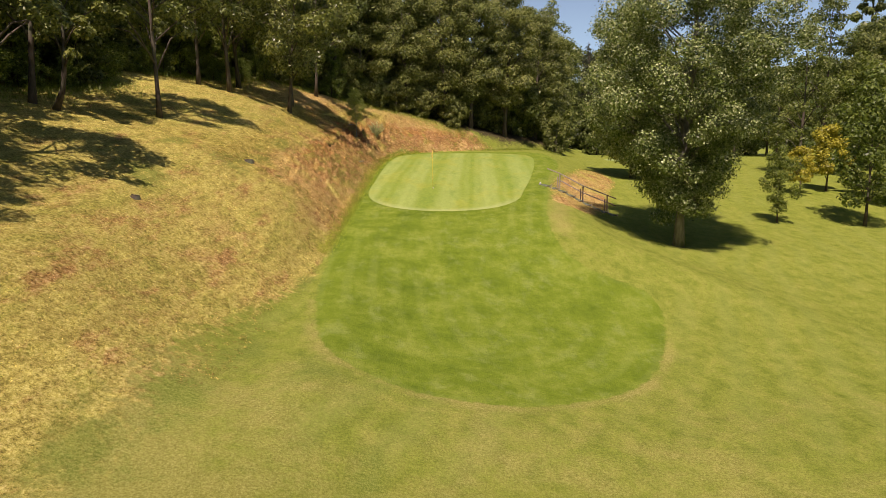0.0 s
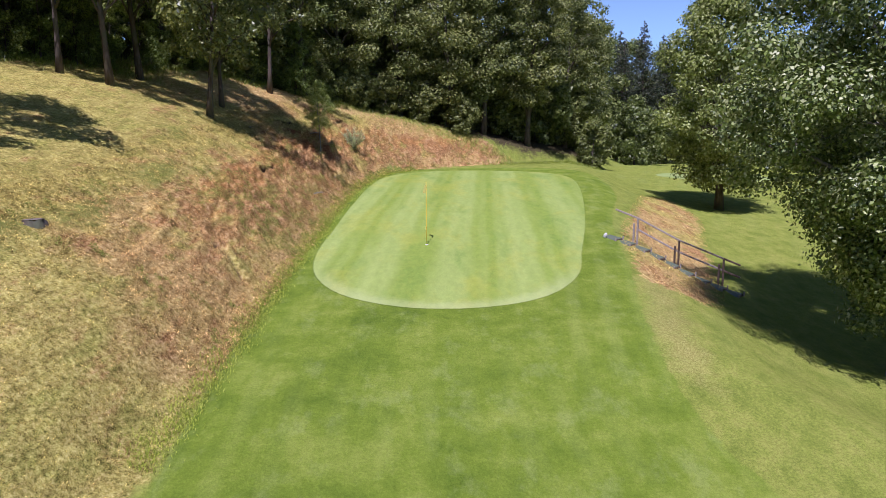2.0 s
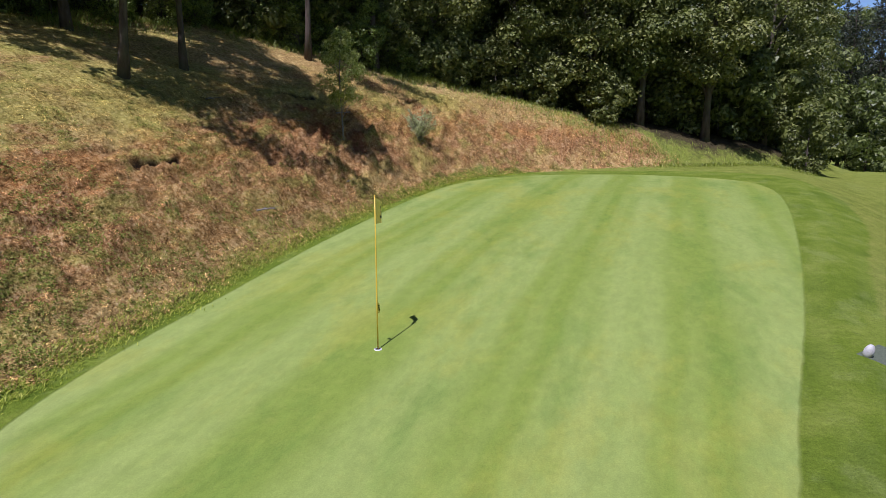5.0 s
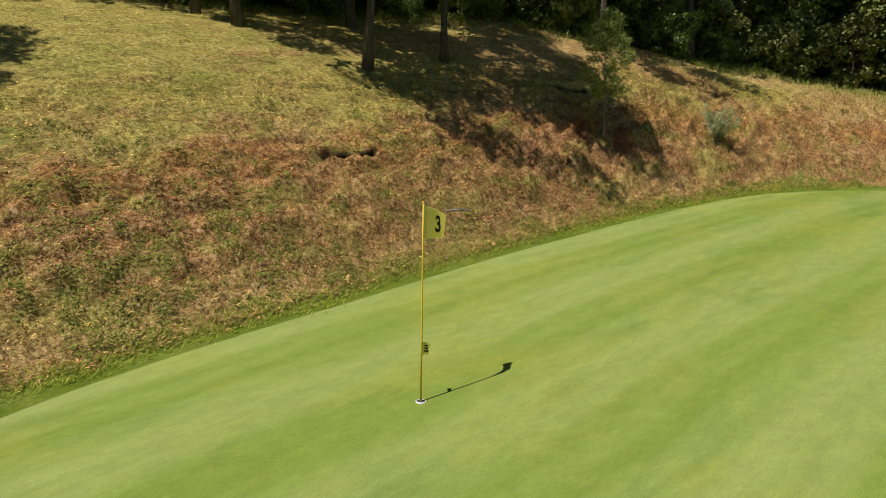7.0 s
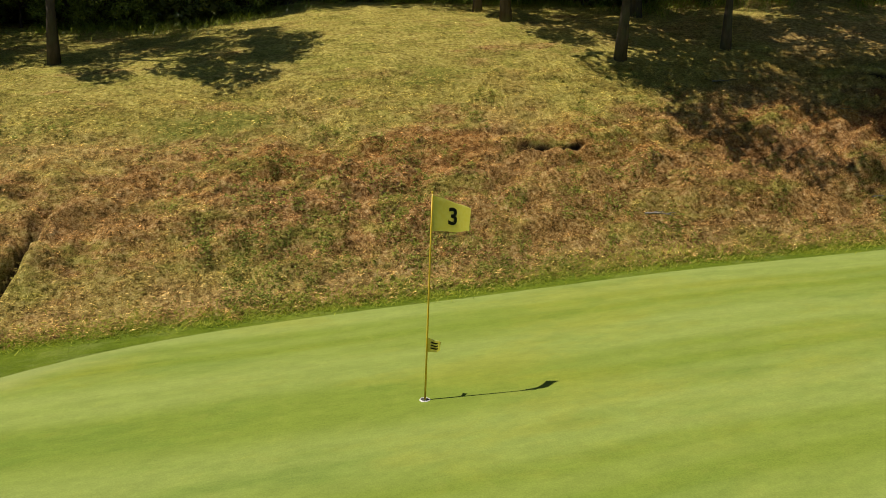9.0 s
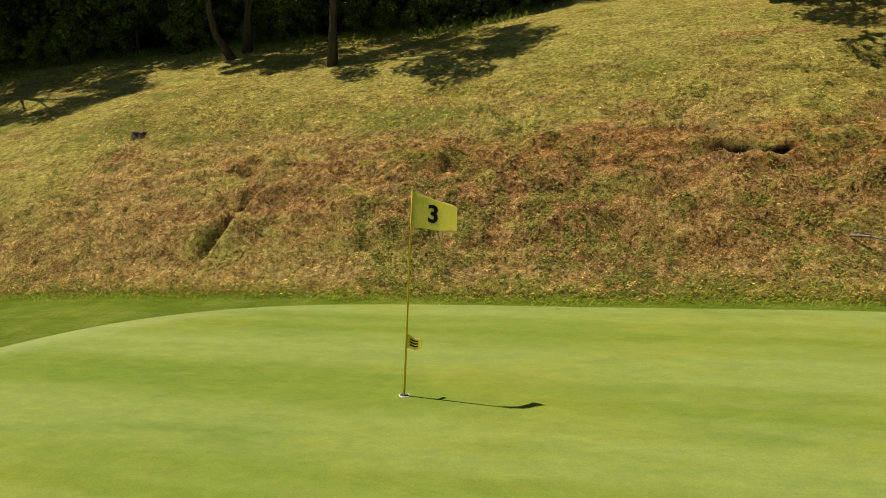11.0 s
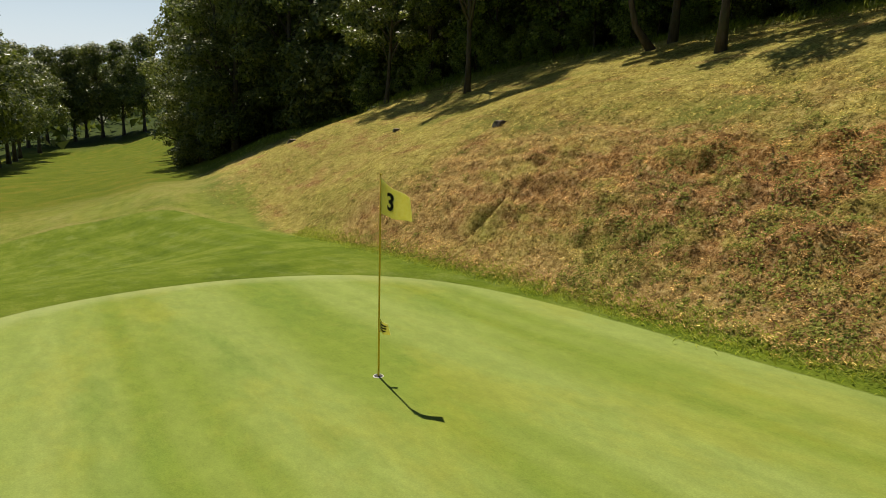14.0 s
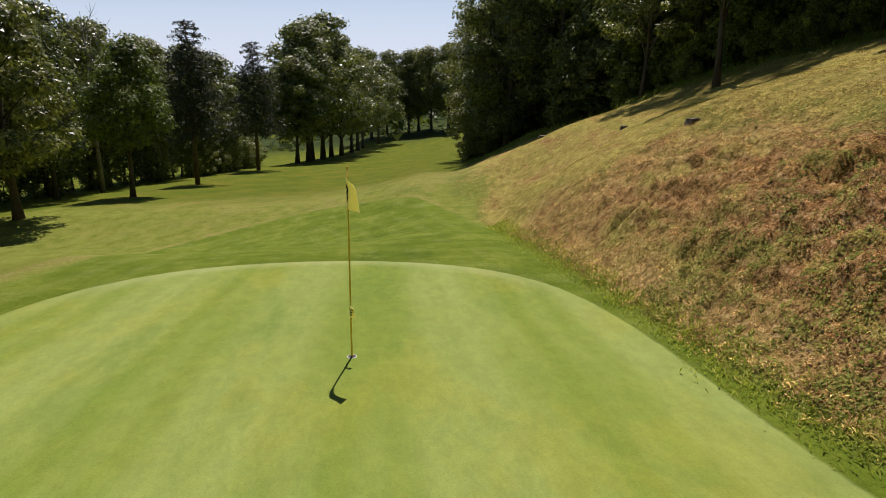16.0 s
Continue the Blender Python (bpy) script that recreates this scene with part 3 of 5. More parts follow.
    for px, py, rx, ry in ((-6.0, 11.2, 0.9, 1.6), (-5.4, 13.6, 0.8, 1.6), (-4.9, 17.0, 0.5, 1.8), (-4.7, 23.7, 0.3, 1.2), (-1.3, 11.6, 0.35, 1.4), (-8.9, 30.4, 0.9, 1.3), (-8.3, 33.2, 0.5, 1.6), (-10.6, 25.6, 0.9, 1.5), (-11.2, 30.5, 0.7, 1.2), (-8.6, 38.0, 0.5, 1.5), (-9.6, 42.6, 0.6, 0.7), (-9.3, 47.2, 0.5, 0.8), (-3.0, 15.8, 0.9, 1.2)):
        patch = np.maximum(patch, np.exp(-(((x - px) / rx) ** 2 + ((y - py) / ry) ** 2)))
    sd["lushpatch"] = patch
    sd["soil_shade"] = soil_shade
    sd["redsoil"] = np.zeros(x.shape)
    for px, py, r_ in ((-6.75, 52.2, 0.55), (-6.0, 53.4, 0.45), (-5.7, 57.6, 0.35), (-7.6, 53.0, 0.4)):
        sd["redsoil"] = np.maximum(sd["redsoil"], np.exp(-(((x - px) / r_) ** 2 + ((y - py) / (1.3 * r_)) ** 2)))
    # how far the southern turf is darkened, as if seen against the sun
    sd["lower"] = np.clip((13 - y) / 7, 0, 1)
    sd["sd_wood"] = np.minimum(np.maximum(wood_x(y) - 1.0 - x, np.where(y > 60, (y - wood_y(x) - 1.5) * 0.8, -30)), 30)
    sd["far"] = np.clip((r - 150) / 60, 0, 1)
    for key, v in sd.items():
        a = ob.data.attributes.new(key, "FLOAT", "POINT")
        a.data.foreach_set("value", v.astype(np.float32))
    return tagged(ob, "golf course turf: mown green, lush apron and sun-burnt bank", "ground", kind="structure")


build_ground()


# ---- helpers for things ----
def part(name, bm, material, parent, label=""):
    me = bpy.data.meshes.new(name)
    bm.to_mesh(me)
    bm.free()
    me.materials.append(material)
    ob = new(name, me)
    ob.parent = parent
    if label:
        ob["label"] = label
    return ob


def smooth(ob):
    ob.data.polygons.foreach_set("use_smooth", np.ones(len(ob.data.polygons), bool))
    return ob


def tube(bm, pts, radii, sides=8, cap=True):
    """A tapered round limb along a line."""
    rings = []
    side = Vector((1, 0, 0))
    for i, p in enumerate(pts):
        p = Vector(p)
        a, b = Vector(pts[max(i - 1, 0)]), Vector(pts[min(i + 1, len(pts) - 1)])
        d = (b - a).normalized()
        u = (side - d * side.dot(d))
        u = u.normalized() if u.length > 1e-4 else d.orthogonal().normalized()
        w = d.cross(u)
        side = u
        rings.append([bm.verts.new(p + (u * math.cos(q) + w * math.sin(q)) * radii[i]) for q in (2 * math.pi * j / sides for j in range(sides))])
    for r0, r1 in zip(rings, rings[1:]):
        for j in range(sides):
            f = bm.faces.new((r0[j], r0[(j + 1) % sides], r1[(j + 1) % sides], r1[j]))
            f.smooth = True
    if cap:
        bm.faces.new(rings[-1])
        bm.faces.new(rings[0][::-1])
    return rings


def slab(bm, size, m=Matrix(), bevel=0.0):
    """A bevelled box."""
    r = bmesh.ops.create_cube(bm, size=1.0, matrix=m @ Matrix.Diagonal((*size, 1)))
    if bevel:
        es = {e for v in r["verts"] for e in v.link_edges}
        bmesh.ops.bevel(bm, geom=list(es), offset=bevel, segments=2, profile=0.5, affect="EDGES")
    return bm


# ---- trees ----
def leaves(name, centres, radii, count, size, material, rng, flat=0.6, droop=0.0, aspect=0.6, shell=0.6, broad=False):
    """A crown of single leaves scattered through clumps, thicker towards each clump's skin. broad: four-cornered leaves."""
    centres, radii = np.array(centres), np.array(radii)
    w = radii.prod(1) ** 0.66
    idx = rng.choice(len(centres), count, p=w / w.sum())
    d = rng.normal(size=(count, 3))
    d /= np.linalg.norm(d, axis=1)[:, None]
    r = rng.uniform(shell, 1.0, count)[:, None] * (1 + 0.12 * rng.normal(size=(count, 1)))
    p = centres[idx] + d * r * radii[idx]
    nrm = d * 0.9 + np.array([0, 0, flat * 0.8]) + 0.42 * rng.normal(size=(count, 3))
    nrm /= np.linalg.norm(nrm, axis=1)[:, None]
    u = np.cross(nrm, rng.normal(size=(count, 3)))
    u /= np.linalg.norm(u, axis=1)[:, None]
    v = np.cross(nrm, u)
    s = size * rng.uniform(0.6, 1.35, count)[:, None]
    tip = p + u * s
    tip[:, 2] -= droop * s[:, 0]
    if broad:
        return loose_mesh(name, np.stack([p - u * s, p + v * s * aspect, tip, p - v * s * aspect], 1), material)
    return loose_mesh(name, np.stack([p - u * s * 0.9 + v * s * aspect * 0.9, tip, p - u * s * 0.5 - v * s * aspect * 1.15], 1), material)


def tree(label, height, crown_r, seed, leaf, count, size, bark=None, trunk_r=0.16, base=0.28, clumps=60, lean=0.0, top=0.55, category="tree", squash=0.8, flare=1.5, bend=0.0, forks=9, hook=0.0, name="tree", broad=False, aspect=0.6, shell=0.6, puff=1.0):
    """Broad-leaved tree: tapered trunk, limbs to the clumps of a ragged crown."""
    rng = np.random.default_rng(seed)
    root = new(name)
    bm = bmesh.new()
    pts, rad = [], []
    for i in range(9):
        t = i / 8
        pts.append((hook * (1 - math.exp(-11 * t)) + lean * height * t + bend * math.sin(t * math.pi) + 0.05 * height * 0.3 * math.sin(3 * t + seed), 0.12 * math.sin(4 * t + seed * 2) * t, height * 0.86 * t - 0.25 * (i == 0)))
        rad.append(trunk_r * ((flare if i == 0 else 1.0) * (1 - 0.88 * t)))
    tube(bm, pts, rad, 9)
    cs, rs = [], []
    for i in range(clumps):
        t = base + (1 - base) * ((i + rng.uniform()) / clumps)
        prof = math.sin(math.pi * min(1, max(0.06, (t - base) / (1 - base))) ** top) ** 0.65
        a = i * 2.4 + rng.normal() * 0.4
        r = crown_r * prof * rng.uniform(0.35, 0.92)
        k = min(8, int(t / 0.86 * 8))
        c = np.array([pts[k][0] + r * math.cos(a), pts[k][1] + r * math.sin(a), t * height * 0.97 + rng.normal() * 0.03 * height])
        s = puff * crown_r * rng.uniform(0.2, 0.36) * (60 / max(60, clumps)) ** 0.45
        cs.append(c)
        rs.append((s, s, s * squash * 0.85))
        if forks and (i % max(1, clumps // forks) == 0 or rng.uniform() < 0.15):
            h0 = max(0.15, t - 0.16) / 0.86
            j = min(7, int(h0 * 8))
            q0 = Vector(pts[j]).lerp(Vector(pts[j + 1]), min(1, h0 * 8 - j))
            q2 = Vector(c)
            q1 = q0.lerp(q2, 0.5) + Vector((0, 0, 0.06 * height * rng.uniform(0.1, 0.8)))
            rr = trunk_r * (1 - 0.8 * h0) * 0.5
            tube(bm, [q0, q1, q2], [rr, rr * 0.7, rr * 0.25], 5)
    part("trunk", bm, bark or BARK, root)
    ob = new("crown", leaves("crown", cs, rs, count, size, leaf, rng, broad=broad, aspect=aspect, shell=shell))
    ob.parent = root
    return tagged(root, label, category)


def conifer(label, height, crown_r, seed, count, size, base=0.08, trunk_r=0.2, ragged=0.35, name="conifer", category="conifer", taper=1.0, leaf=None):
    """Spruce or pine: whorls of drooping boughs round a straight trunk."""
    rng = np.random.default_rng(seed)
    root = new(name)
    bm = bmesh.new()
    tube(bm, [(0, 0, -0.3), (0.05, 0.02, height * 0.4), (0, 0.05, height)], [trunk_r * 1.3, trunk_r * 0.75, 0.02], 8)
    cs, rs = [], []
    n = int(26 + height * 2.5)
    for i in range(n):
        t = base + (1 - base) * (i / n)
        out = crown_r * (1 - t) ** (0.75 * taper) * rng.uniform(1 - ragged, 1.05) + 0.12
        for j in range(5 if t < 0.85 else 3):
            a = i * 1.9 + j * 2 * math.pi / 5 + rng.normal() * 0.25
            z = t * height
            tube(bm, [(0, 0, z), (out * 0.9 * math.cos(a), out * 0.9 * math.sin(a), z - 0.1 * out)], [0.03, 0.008], 4, False)
            for f in (0.45, 0.85):
                cs.append((out * f * math.cos(a), out * f * math.sin(a), z - 0.14 * out * f))
                rs.append((0.16 + 0.22 * out, 0.16 + 0.22 * out, 0.10 + 0.07 * out))
    part("trunk", bm, BARK_PINE, root)
    ob = new("crown", leaves("crown", cs, rs, count, size, leaf or NEEDLES, rng, flat=0.25, droop=0.5, aspect=0.28, shell=0.2))
    ob.parent = root
    return tagged(root, label, category)


def put(ob, x, y, turn=0.0, k=1.0, dz=0.0, kz=None):
    ob.matrix_basis = Matrix.Translation((x, y, at_ground(x, y) + dz)) @ Matrix.Rotation(radians(turn), 4, "Z") @ Matrix.Diagonal((k, k, kz or k, 1))
    return ob


def again(ob, x, y, turn=0.0, k=1.0, dz=0.0, kz=None):
    c = copy_thing(ob, Matrix())
    return put(c, x, y, turn, k, dz, kz)


# the two round maples below the green
put(tree("large round maple with silvery green leaves on the low lawn", 15.5, 5.2, 3, LEAF_MAPLE, 200000, 0.055, broad=True, bark=BARK_GREY, trunk_r=0.21, base=0.145, clumps=330, puff=1.22, top=1.12, lean=0.05, name="maple_tree"), 11.26, 33.5)
put(tree("round young maple on the lawn beside the green", 12.0, 3.5, 8, LEAF_YOUNG, 55000, 0.078, broad=True, trunk_r=0.2, base=0.12, clumps=150, puff=1.25, top=0.75, name="maple_tree"), 14.4, 54.4)

# slender oaks on the bank
slim = tree("slender oak with a high open crown on the bank", 11.0, 3.3, 21, LEAF_OAK, 9500, 0.095, trunk_r=0.115, base=0.33, clumps=40, puff=0.74, forks=16, lean=0.02, name="oak_tree")
put(slim, -13.53, 34.1, 20)
slim2 = tree("slender oak with a high open crown on the bank", 12.5, 3.6, 22, LEAF_OAK, 10500, 0.10, trunk_r=0.132, base=0.34, clumps=44, puff=0.74, forks=16, lean=-0.02, name="oak_tree")
put(slim2, -13.35, 45.6, 70)
for i, (x, y, k) in enumerate(((-10.65, 50.7, 0.9), (-14.0, 50.0, 1.05), (-15.2, 45.2, 1.0), (-10.2, 58.6, 0.95), (-13.82, 21.7, 1.05), (-16.8, 29.6, 1.0), (-17.4, 14.2, 0.9), (-13.8, 14.8, 0.75))):
    again((slim, slim2)[i % 2], x, y, 47 * i, k)
put(tree("spreading oak leaning out over the bank", 11.0, 3.9, 27, LEAF_OAK, 17000, 0.10, trunk_r=0.12, base=0.3, clumps=58, puff=0.80, forks=18, lean=0.11, top=0.7, name="oak_tree"), -10.2, 47.4)
bent = tree("oak with a bent trunk low on the bank", 6.5, 1.6, 25, LEAF_OAK, 5000, 0.10, trunk_r=0.12, base=0.4, clumps=26, hook=1.0, bend=-0.15, lean=0.02, name="oak_tree")
put(bent, -15.95, 29.65, -32)

# woods
wood = [tree("tall dark woodland tree in full leaf", 14.5, 3.4, 31, LEAF_WOOD, 7500, 0.115, trunk_r=0.17, base=0.22, clumps=56, puff=0.76, broad=True, name="woodland_tree"),
        tree("tall dark woodland tree in full leaf", 16.5, 3.7, 32, LEAF_WOOD, 8000, 0.115, trunk_r=0.19, base=0.3, clumps=56, puff=0.76, broad=True, name="woodland_tree"),
        tree("woodland tree with leaves down to the ground", 13.0, 3.8, 33, LEAF_EDGE, 32000, 0.09, trunk_r=0.2, base=0.06, clumps=84, puff=0.98, broad=True, top=0.85, name="woodland_tree"),
        tree("bushy woodland undergrowth shrub at the wood's edge", 4.0, 1.9, 34, LEAF_EDGE, 3600, 0.11, trunk_r=0.06, base=0.03, clumps=30, top=0.8, category="shrub", name="shrub"),
        tree("tall shaded tree deep in the wood", 16.0, 4.4, 35, LEAF_WOOD, 6500, 0.2, trunk_r=0.22, base=0.2, clumps=40, name="woodland_tree"),
        tree("dense thicket in the shade of the wood", 6.0, 3.0, 36, LEAF_WOOD, 5000, 0.15, forks=0, trunk_r=0.07, base=0.02, clumps=36, top=0.85, category="shrub", name="thicket")]
wood.append(tree("woodland tree with boughs hanging over a dark hollow", 14.0, 4.0, 37, LEAF_EDGE, 32000, 0.09, trunk_r=0.2, base=0.24, clumps=84, puff=0.98, broad=True, top=0.85, name="woodland_tree"))
put(wood[6], 3.0, 72.5), put(wood[0], -20.5, 33), put(wood[1], -21, 41), put(wood[2], -3.6, 69.5), put(wood[3], -18.5, 37), put(wood[4], -26, 30), put(wood[5], -25, 36)
rng = np.random.default_rng(5)
for y in np.arange(-75, 72, 5.0):
    edge = float(wood_x(y))
    for row in range(3):
        x, yy = edge - 1.5 - 4.6 * row + rng.uniform(-1.3, 0.8), y + rng.uniform(-1.8, 1.8)
        j = int(rng.choice((0, 1, 2) if y < 8 else (0, 1))) if row == 0 and y > -35 else 4
        again(wood[j], x, yy, rng.uniform(0, 360), rng.uniform(0.85, 1.15))
    for _ in range(3 if y > -15 else 1):
        again(wood[3], edge - rng.uniform(0.5, 5.5), y + rng.uniform(-2.2, 2.2), rng.uniform(0, 360), rng.uniform(0.6, 1.1))
    for dx in (3.2, 7.0, 9.5, 12.0, 15.0):
        again(wood[5], edge - dx + rng.uniform(-1, 1), y + rng.uniform(-1.5, 1.5), rng.uniform(0, 360), rng.uniform(0.8, 1.2))
for x, y, j, k in ((0.0, 71.0, 2, 1.1), (6.5, 73.5, 6, 1.05), (10.3, 78.5, 2, 1.0), (12.0, 84.0, 2, 0.95), (13.5, 92, 0, 1.0), (13.5, 89, 5, 1.2), (16, 98, 4, 0.9), (17.5, 99, 5, 1.2), (-7.5, 67.0, 2, 0.95), (1.5, 77, 1, 1.0), (7.5, 80, 1, 1.05),
                   (12.5, 85, 0, 1.1), (-3, 75, 1, 1.0), (-8, 73, 1, 1.0), (12, 75.5, 3, 1.0), (1.0, 69.8, 3, 0.75), (-2.0, 69.2, 3, 0.7), (-4.3, 68.0, 3, 0.7), (-7.6, 66.2, 3, 0.7), 
                   (-6, 66.6, 3, 0.75), (-9, 64.8, 3, 0.8), (-11.5, 62.6, 3, 0.75), (-13, 66, 1, 0.9), (-12, 71, 2, 1.0), (4, 86, 4, 1.0), (-2, 79, 4, 1.2), (-1, 85, 4, 1.2), (2, 82, 5, 1.5), (-3.5, 78, 5, 1.5), (-8, 79, 4, 1.2), (-5, 77, 5, 1.6), (-9, 77.5, 5, 1.7), (-6.5, 75.5, 5, 1.4),  (3.2, 74.5, 5, 0.9), (5.4, 75.5, 5, 1.0), (0.6, 73.6, 5, 1.0), (7.4, 76.5, 5, 1.0), (-1.8, 72.0, 5, 0.9), (4.5, 78, 5, 1.3), (6.5, 80, 5, 1.4), (-6, 82, 4, 1.0), (11, 93, 4, 1.0), (-10, 68.5, 5, 1.3), (-6, 71, 5, 1.3), (-2, 73.5, 5, 1.3), (3, 76, 5, 1.3), (8, 78.5, 5, 1.3), (12, 82, 5, 1.2), (-14, 64, 5, 1.2), (-17, 59, 5, 1.2),
                   (21, 97, 5, 1.2), (25, 103, 5, 1.0), (29, 105, 5, 1.1), (33, 106, 5, 1.0), (37, 109, 5, 1.1), (42, 111, 5, 1.1), (48, 113, 5, 1.2), (54, 112, 5, 1.2), (21, 116, 4, 1.0), (26, 119, 4, 1.05), (31, 119, 4, 1.0), (36, 118, 4, 1.05), (41, 120, 4, 1.0), (46, 121, 4, 1.1), (52, 119, 4, 1.0)):
    again(wood[j], x, y, 53 * x, k)

# slight understorey trees catching the sun along the wood's edge
under = tree("slight understorey tree with bright leaves at the wood's edge", 6.5, 1.7, 38, LEAF_UNDER, 6500, 0.075, trunk_r=0.055, base=0.16, clumps=46, puff=0.85, top=0.75, forks=14, broad=True, name="understorey_tree")
put(under, -18.6, 24.0)
rng = np.random.default_rng(15)
for y in np.arange(10, 66, 2.2):
    again(under, float(wood_x(y)) - rng.uniform(-0.6, 2.2), y + rng.uniform(-1, 1), rng.uniform(0, 360), rng.uniform(0.6, 1.15))
bush = tree("low leafy bush with bright leaves at the wood's edge", 2.2, 1.2, 39, LEAF_UNDER, 4200, 0.055, trunk_r=0.03, base=0.02, clumps=34, top=0.85, forks=8, broad=True, category="shrub", name="bush")
put(bush, -17.4, 52.0)
for y in np.arange(12, 68, 1.7):
    again(bush, float(wood_x(y)) + rng.uniform(-0.9, 0.7), y + rng.uniform(-0.8, 0.8), rng.uniform(0, 360), rng.uniform(0.45, 1.1))

# spruces and far edge of the next fairway
spruce = conifer("tall dark spruce at the edge of the wood", 21.0, 4.8, 41, 15000, 0.22)
put(spruce, 24, 106, 0, 0.82)
for i, (x, y, k) in enumerate(((27.5, 108, 0.85), (31, 107, 0.92), (20.5, 101, 0.8), (34.5, 110, 0.8), (22.5, 112, 0.95), (38, 112, 0.9), (42, 114, 0.8), (29, 115, 0.95), (46, 116, 0.85))):
    again(spruce, x, y, 67 * i, 0.85 * k)
rng = np.random.default_rng(9)
for i in range(30):
    again(wood[4], 40 + rng.uniform(0, 16) + 0.12 * i, 126 - i * 2.6 + rng.uniform(-3, 3), rng.uniform(0, 360), rng.uniform(0.75, 1.0))

# young trees along the next fairway
lime = tree("young tree with pale green leaves by the fairway", 8.5, 2.6, 51, LEAF_LIME, 8000, 0.10, trunk_r=0.09, base=0.2, clumps=40, top=0.75, name="lime_tree")
put(lime, 24.56, 41.0)
yellow = tree("young tree with yellow leaves by the fairway", 4.8, 1.8, 52, LEAF_YELLOW, 5000, 0.1, trunk_r=0.08, base=0.3, clumps=28, name="yellow_tree")
put(yellow, 28.2, 52, 90, 1.0)
again(yellow, 25.2, 50, 30, 0.7), again(lime, 19.3, 40.6, 60, 0.5), again(lime, 30, 47, 40, 1.1), again(lime, 33, 52, 140, 1.2), again(lime, 36, 62, 200, 1.2)

# the row between the fairways
def row_x(y):
    return float(np.interp(y, (-150, -121, -101, -86, -71, -51, -31, -10, 4, 14, 30), (-8, -1.8, 1.6, 3.7, 4.9, 7.6, 10.6, 12.4, 12.9, 14.9, 17)))


plane = tree("dark round oak in a row between fairways", 12.5, 3.9, 61, LEAF_OAK, 14000, 0.14, trunk_r=0.2, base=0.27, clumps=80, top=0.7, name="oak_tree")
put(plane, row_x(-48), -48, 10, 1.1)
small_oak = tree("small dense dark oak in a row between fairways", 7.6, 2.6, 63, LEAF_OAK, 14000, 0.10, trunk_r=0.17, base=0.27, clumps=70, top=0.7, name="oak_tree")
put(small_oak, 14.86, 14.2, 0, 1.22)
light_oak = tree("spreading oak with yellowish leaves in a row", 9.0, 2.7, 64, LEAF_LIME, 14000, 0.11, trunk_r=0.15, base=0.38, clumps=60, top=0.65, lean=-0.04, name="oak_tree")
put(light_oak, 12.9, 4.2, 80)
pine = conifer("dark pine in a row between fairways", 11.5, 3.4, 62, 13000, 0.13, base=0.30, trunk_r=0.15, ragged=0.75, taper=0.48, name="pine_tree", category="pine")
put(pine, 12.42, -10.2, 0, 1.1)
again(pine, 10.57, -30.7, 50, 1.18)
again(light_oak, 7.9, -49, 30, 1.6)
again(plane, 20.5, 20.5, 130, 1.1), again(plane, 19.5, 8, 40, 1.1), again(plane, 25.0, 25.0, 200, 1.1), again(plane, 23, 14, 250, 1.25), again(plane, 19.8, 13.0, 310, 0.95, kz=1.35)
for i, y in enumerate((-54, -59, -64, -70, -77, -84, -91, -99, -108, -120, -133)):
    again(plane, row_x(y) + 0.6 * math.sin(2.3 * i), y, 61 * i, 1.65 + 0.12 * (i % 3), kz=1.5 + 0.12 * (i % 3))
for i, (x, y) in enumerate(((-20, -156), (-14, -158), (-8, -155), (-25, -152), (-3, -148), (-17, -164), (-29, -146))):
    again(plane, x, y, 77 * i, 1.9)
for i, (x, y, k) in enumerate(((33, 3, 1.4), (35, -8, 1.5), (32, -18, 1.4), (32, -30, 1.6), (31, -44, 1.6), (28, 12, 1.25), (37, -3, 1.6), (35, 9, 1.5), (38, -16, 1.6), (30, -58, 1.6), (29, -24, 1.3), (30, -37, 1.5), (27, -52, 1.5), (40, 4, 1.6), (31, 18, 1.4), (26, -66, 1.6), (24, -78, 1.6))):
    again(plane, x, y, 83 * i, k)
def dead_tree(height, seed):
    """A leafless tree: bare trunk, limbs and twigs."""
    rng = np.random.default_rng(seed)
    root = new("dead_tree")
    bm = bmesh.new()
    tube(bm, [(0, 0, -0.3), (0.2, 0.1, height * 0.4), (0.1, 0.3, height * 0.75), (0.3, 0.2, height)], [0.28, 0.2, 0.11, 0.02], 8)
    part("trunk", bm, BARK_GREY, root)
    for i in range(16):
        t = 0.45 + 0.5 * i / 16
        a = i * 2.4 + rng.normal() * 0.3
        ln = height * 0.32 * (1.25 - t)
        p0 = Vector((0.15, 0.2 * t, height * t))
        p2 = p0 + Vector((ln * math.cos(a), ln * math.sin(a), ln * rng.uniform(0.7, 1.3)))
        p1 = p0.lerp(p2, 0.5) + Vector((0, 0, -0.12 * ln))
        bm = bmesh.new()
        tube(bm, [p0, p1, p2], [0.07, 0.045, 0.012], 5)
        for _ in range(7):
            q = p1.lerp(p2, rng.uniform(0, 1))
            tube(bm, [q, q + Vector((rng.normal() * 0.5, rng.normal() * 0.5, rng.uniform(0.4, 1.2)))], [0.02, 0.006], 4)
        part("limb", bm, BARK_GREY, root)
    return tagged(root, "bare leafless grey tree among the fairway trees", "tree")


